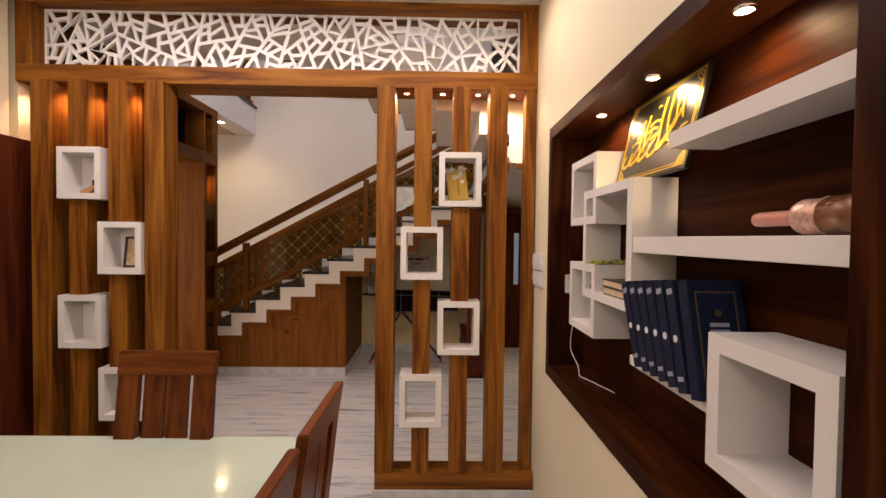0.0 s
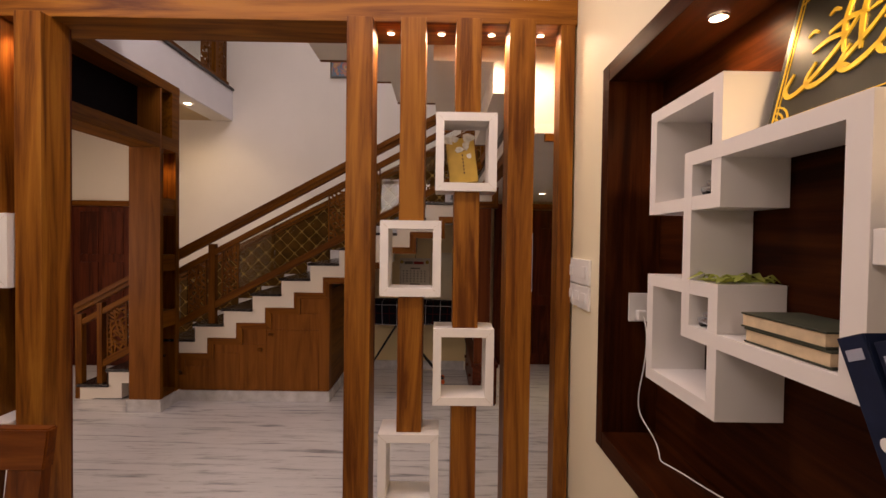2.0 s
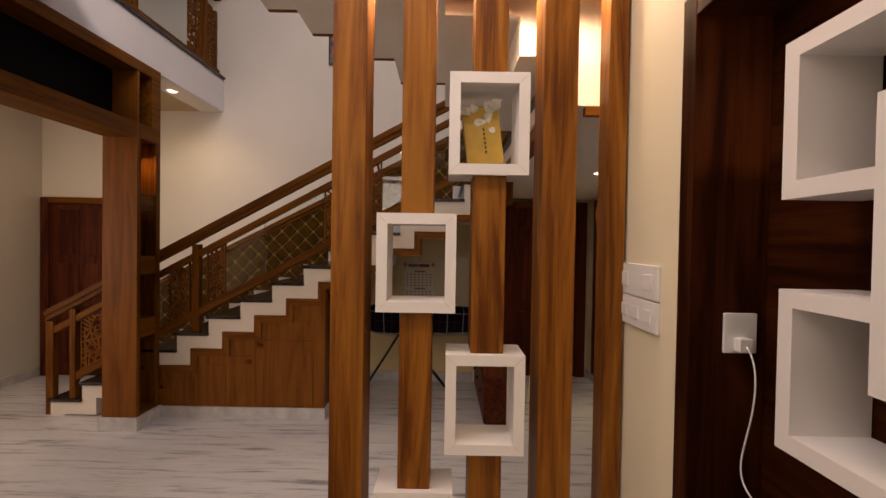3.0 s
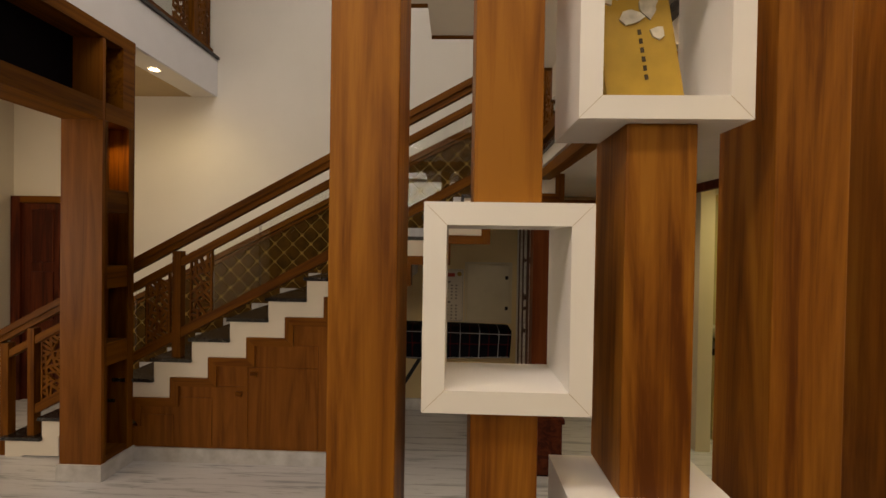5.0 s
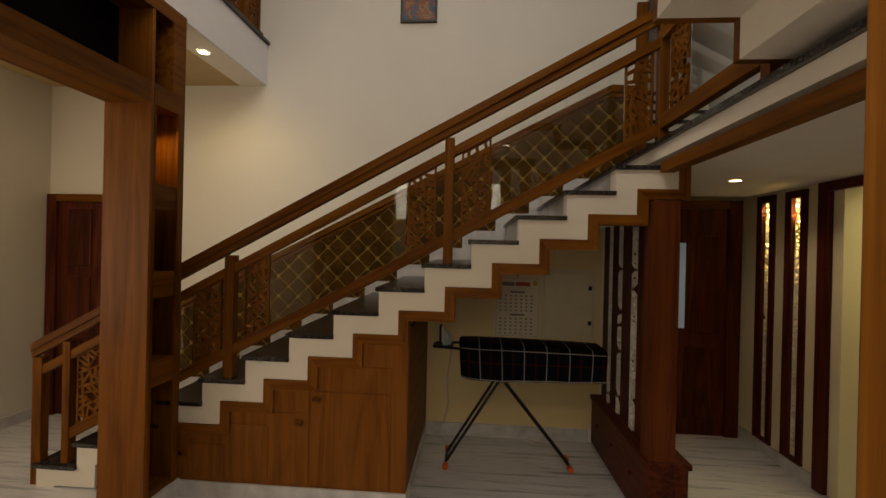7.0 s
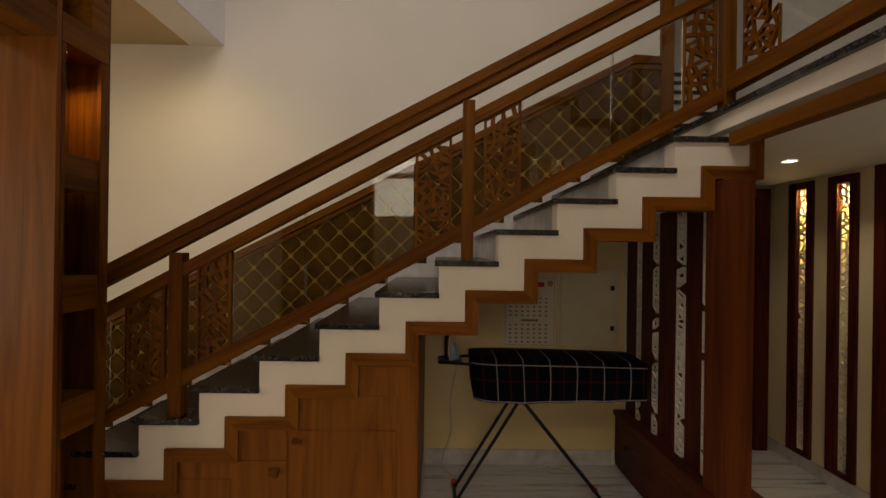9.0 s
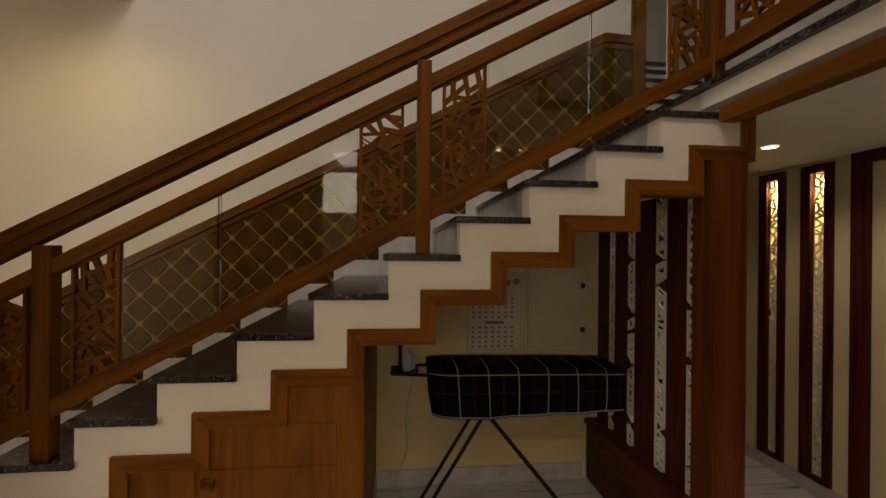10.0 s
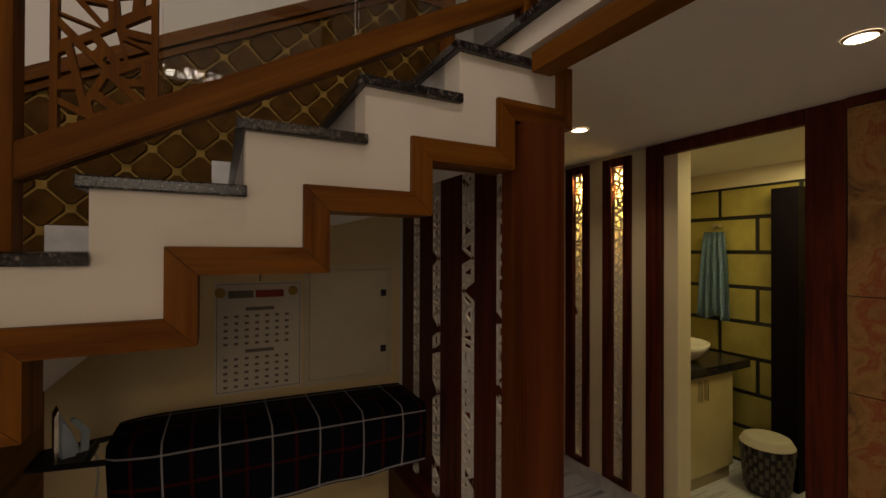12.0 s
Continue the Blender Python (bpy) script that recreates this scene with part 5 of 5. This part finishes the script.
dr = thing("door_2", "bathroom doorway in a dark teak frame, open", "door", kind="structure")
part("jamb", block(BX - 0.02, BX + 0.02, 5.665, 5.759, 0, 2.2385, 0.003), rosedark_z, dr)
part("jamb", block(BX - 0.02, BX + 0.15, 4.825, 4.965, 0, 2.2385, 0.003), rosedark_z, dr)
part("head", block(BX - 0.02, BX + 0.02, 4.966, 5.664, 2.17, 2.2385), rosedark_z, dr)
structure("wall_jamb_reveal", block(BX + 0.021, BX + 0.14, 5.58, 5.759, 0, 2.225), cream, "cream doorway reveal", "wall")


def ledge_stone():
    m, n, l, b = nodes_of("rust_and_ochre_stone")
    z = noise_at(n, l, 5, 6, (1, 1, 1), 0.65, 1.2)
    r = ramp_of(n, l, z.outputs[0], [(0.32, (0.10, 0.045, 0.012)), (0.44, (0.26, 0.13, 0.035)), (0.52, (0.36, 0.20, 0.06)), (0.60, (0.30, 0.07, 0.02)), (0.72, (0.30, 0.20, 0.08))])
    l.new(r.outputs[0], b.inputs["Base Color"])
    b.inputs["Roughness"].default_value = 0.6
    fine = noise_at(n, l, 30, 6, (1, 1, 1), 0.7)
    bump_of(n, l, fine.outputs[0], b, 0.7, 0.006)
    return m


stone = ledge_stone()
clad = tagged(thing("stone_cladding", "rough brown and ochre stone wall cladding", "stone cladding"), kind="structure")
rng = random.Random(12)
z = 0.0
while z < 2.17:
    h = min(rng.uniform(0.25, 0.45), 2.199 - z)
    y = 4.82
    while y > 3.3:
        w = rng.uniform(0.3, 0.6)
        d = rng.uniform(0.014, 0.022)
        bm = block(BX - d, BX - 0.001, y - w + 0.002, y, z, z + h - 0.002)
        for v in bm.verts:
            v.co += Vector((rng.uniform(-0.006, 0.0) if v.co.x < BX - 0.005 else 0, rng.uniform(-0.004, 0.004), rng.uniform(-0.003, 0.003)))
        part("stone", bm, stone, clad)
        y -= w
    z += h
structure("clad_top_trim", block(BX - 0.03, BX - 0.001, 3.3, 4.823, 2.20, 2.2385), rosedark_z, "dark teak trim", "trim")
# bathroom
yellow_tile = plain("yellow_bathroom_tile", (0.42, 0.36, 0.10), 0.25, vary=0.15, scale=5, bump=0.02)
dark_grout = plain("dark_tile_strip", (0.02, 0.02, 0.018), 0.5)
bath_tile = plain("beige_bathroom_tile", (0.45, 0.38, 0.20), 0.3, vary=0.08)
structure("bathroom_wall_side", block(BX + 0.141, 4.0, 6.30, 6.40, 0, 2.239), bath_tile, "beige tiled bathroom wall", "wall")
structure("bathroom_wall_near", block(BX + 0.141, 4.0, 4.55, 4.65, 0, 2.239), bath_tile, "beige tiled bathroom wall", "wall")
tiled = tagged(thing("tiled_wall", "yellow tiled bathroom wall with dark joints", "wall"), kind="structure")
part("backing", block(3.215, 3.32, 4.651, 6.299, 0, 2.239), dark_grout, tiled)
z, row = 0.03, 0
while z < 2.0:
    for y1 in [6.29] + [6.29 - (0.27 if row % 2 else 0.54) - 0.54 * k for k in range(5)]:
        y0 = max(y1 - 0.54 + 0.03 if y1 != 6.29 else 6.29 - (0.27 if row % 2 else 0.54) + 0.03, 4.66)
        if y1 - y0 > 0.05:
            part("tile", block(3.200, 3.2145, y0, y1, z, min(z + 0.235, 2.09), 0.003), yellow_tile, tiled)
    z += 0.265
    row += 1
structure("bathroom_upper_band", block(3.202, 3.2145, 4.66, 6.29, 2.11, 2.239), cream, "cream band above the tiles", "wall")
vanity = thing("vanity_unit", "cream vanity cupboard with black stone top", "cabinet")
part("body", block(2.25, 2.93, 5.79, 6.295, 0.09, 0.765, 0.003), plain("cream_laminate", (0.62, 0.52, 0.26), 0.35), vanity)
part("worktop", block(2.22, 3.11, 5.765, 6.296, 0.7655, 0.825, 0.004), granite_black, vanity, "black stone worktop")
part("plinth", block(2.27, 2.92, 5.81, 6.295, 0, 0.0895), bath_tile, vanity)
for x in (2.52, 2.59):
    part("handle", block(x, x + 0.012, 5.765, 5.7895, 0.60, 0.735, 0.003), chrome, vanity, "steel bar handle")
basin = thing("wash_basin", "white ceramic vessel basin on the vanity", "basin")
bm, loops = bmesh.new(), []
for r, z in ((0.09, 0.826), (0.15, 0.86), (0.19, 0.92), (0.20, 0.955), (0.19, 0.956), (0.17, 0.91), (0.10, 0.86)):
    loops.append([bm.verts.new((2.60 + 1.32 * r * math.cos(k * 0.2618), 6.02 + 1.1 * r * math.sin(k * 0.2618), z)) for k in range(24)])
for a, b in zip(loops, loops[1:]):
    for k in range(24):
        bm.faces.new((a[k], a[(k + 1) % 24], b[(k + 1) % 24], b[k]))
bm.faces.new(loops[0])
bm.faces.new(loops[-1])
part("bowl", bm, plain("white_ceramic", (0.8, 0.78, 0.72), 0.12, bump=0), basin, "", True)
bin_ = thing("waste_bin", "dark woven plastic waste bin with a pale lid", "bin")
bx, by = 2.93, 5.575
bm = bmesh.new()
for k in range(28):
    a = 2 * math.pi * k / 28
    for r in range(7):
        za = 0.03 + r * 0.04
        ra = 0.120 + 0.03 * za / 0.32
        if (k + r) % 2:
            cyl(bm, (bx + ra * math.cos(a), by + ra * math.sin(a), za), (bx + ra * math.cos(a), by + ra * math.sin(a), za + 0.045), 0.012, n=6)
part("weave", bm, plain("grey_woven_plastic", (0.11, 0.10, 0.09), 0.5), bin_, "pale grey woven pattern")
part("inner", cyl(bmesh.new(), (bx, by, 0.002), (bx, by, 0.32), 0.115, 0.140, 24), frame_black, bin_, "dark inner bucket")
part("lid", soften(cyl(bmesh.new(), (bx, by, 0.3205), (bx, by, 0.37), 0.158, 0.130, 24), 0.004), plain("ivory_plastic", (0.6, 0.56, 0.45), 0.4), bin_, "ivory plastic lid")
towel_blue = plain("blue_towel", (0.30, 0.48, 0.66), 0.9, vary=0.15, scale=60, bump=0.5)
bm, rows = bmesh.new(), []
for j in range(15):
    f = j / 14
    half = 0.075 + 0.055 * f ** 0.7
    rows.append([bm.verts.new((3.155 - 0.022 * math.sin(i * 1.35 + 0.8 * f) * (0.4 + f), 6.05 + half * (2 * i / 20 - 1), 1.765 - 0.68 * f - 0.02 * math.sin(i * 0.5) * f)) for i in range(21)])
for a, b in zip(rows, rows[1:]):
    for i in range(20):
        bm.faces.new((a[i], a[i + 1], b[i + 1], b[i]))
bmesh.ops.solidify(bm, geom=list(bm.faces), thickness=0.006)
towel = thing("hanging_towel", "blue towel hanging from a wall hook", "towel")
part("cloth", bm, towel_blue, towel, "", True)
hook = thing("towel_hook", "chrome towel hook on the tiled wall", "hook")
part("plate", block(3.185, 3.1995, 6.01, 6.09, 1.80, 1.83, 0.003), chrome, hook)
part("prong", cyl(bmesh.new(), (3.184, 6.05, 1.81), (3.145, 6.05, 1.78), 0.006, n=10), chrome, hook)
structure("bathroom_door_leaf", block(2.13, 2.88, 4.70, 4.74, 0.01, 2.1), rosedark_z, "dark bathroom door standing open", "door")
structure("bathroom_dark_jamb", block(3.08, 3.199, 5.46, 5.62, 0, 2.05), near_black, "dark shower partition edge", "partition")
# door at the corridor's end
d3 = thing("door_3", "dark panelled teak door with a glazed slit", "door", kind="structure")
part("leaf", block(1.02, 1.80, 6.61, 6.655, 0.0, 2.12), mahogany_z, d3)
part("frame", block(1.805, 1.92, 6.58, 6.655, 0.0, 2.20), mahogany_z, d3)
part("frame", block(0.90, 1.015, 6.58, 6.655, 0.0, 2.20), mahogany_z, d3)
part("head", block(1.016, 1.804, 6.58, 6.655, 2.125, 2.20), red_x, d3)
# The glass emits weakly in place of daylight behind it.
part("glazing", block(1.36, 1.43, 6.602, 6.609, 1.0, 1.80), glowing("daylit_glass", (0.40, 0.55, 0.68), 0.14), d3, "pale glazed slit")
for x0, x1, z0, z1 in ((1.07, 1.29, 0.95, 1.87), (1.52, 1.75, 0.95, 1.87), (1.07, 1.38, 0.15, 0.82), (1.44, 1.75, 0.15, 0.82)):
    part("raised_panel", block(x0, x1, 6.598, 6.609, z0, z1, 0.006), mahogany_z, d3)
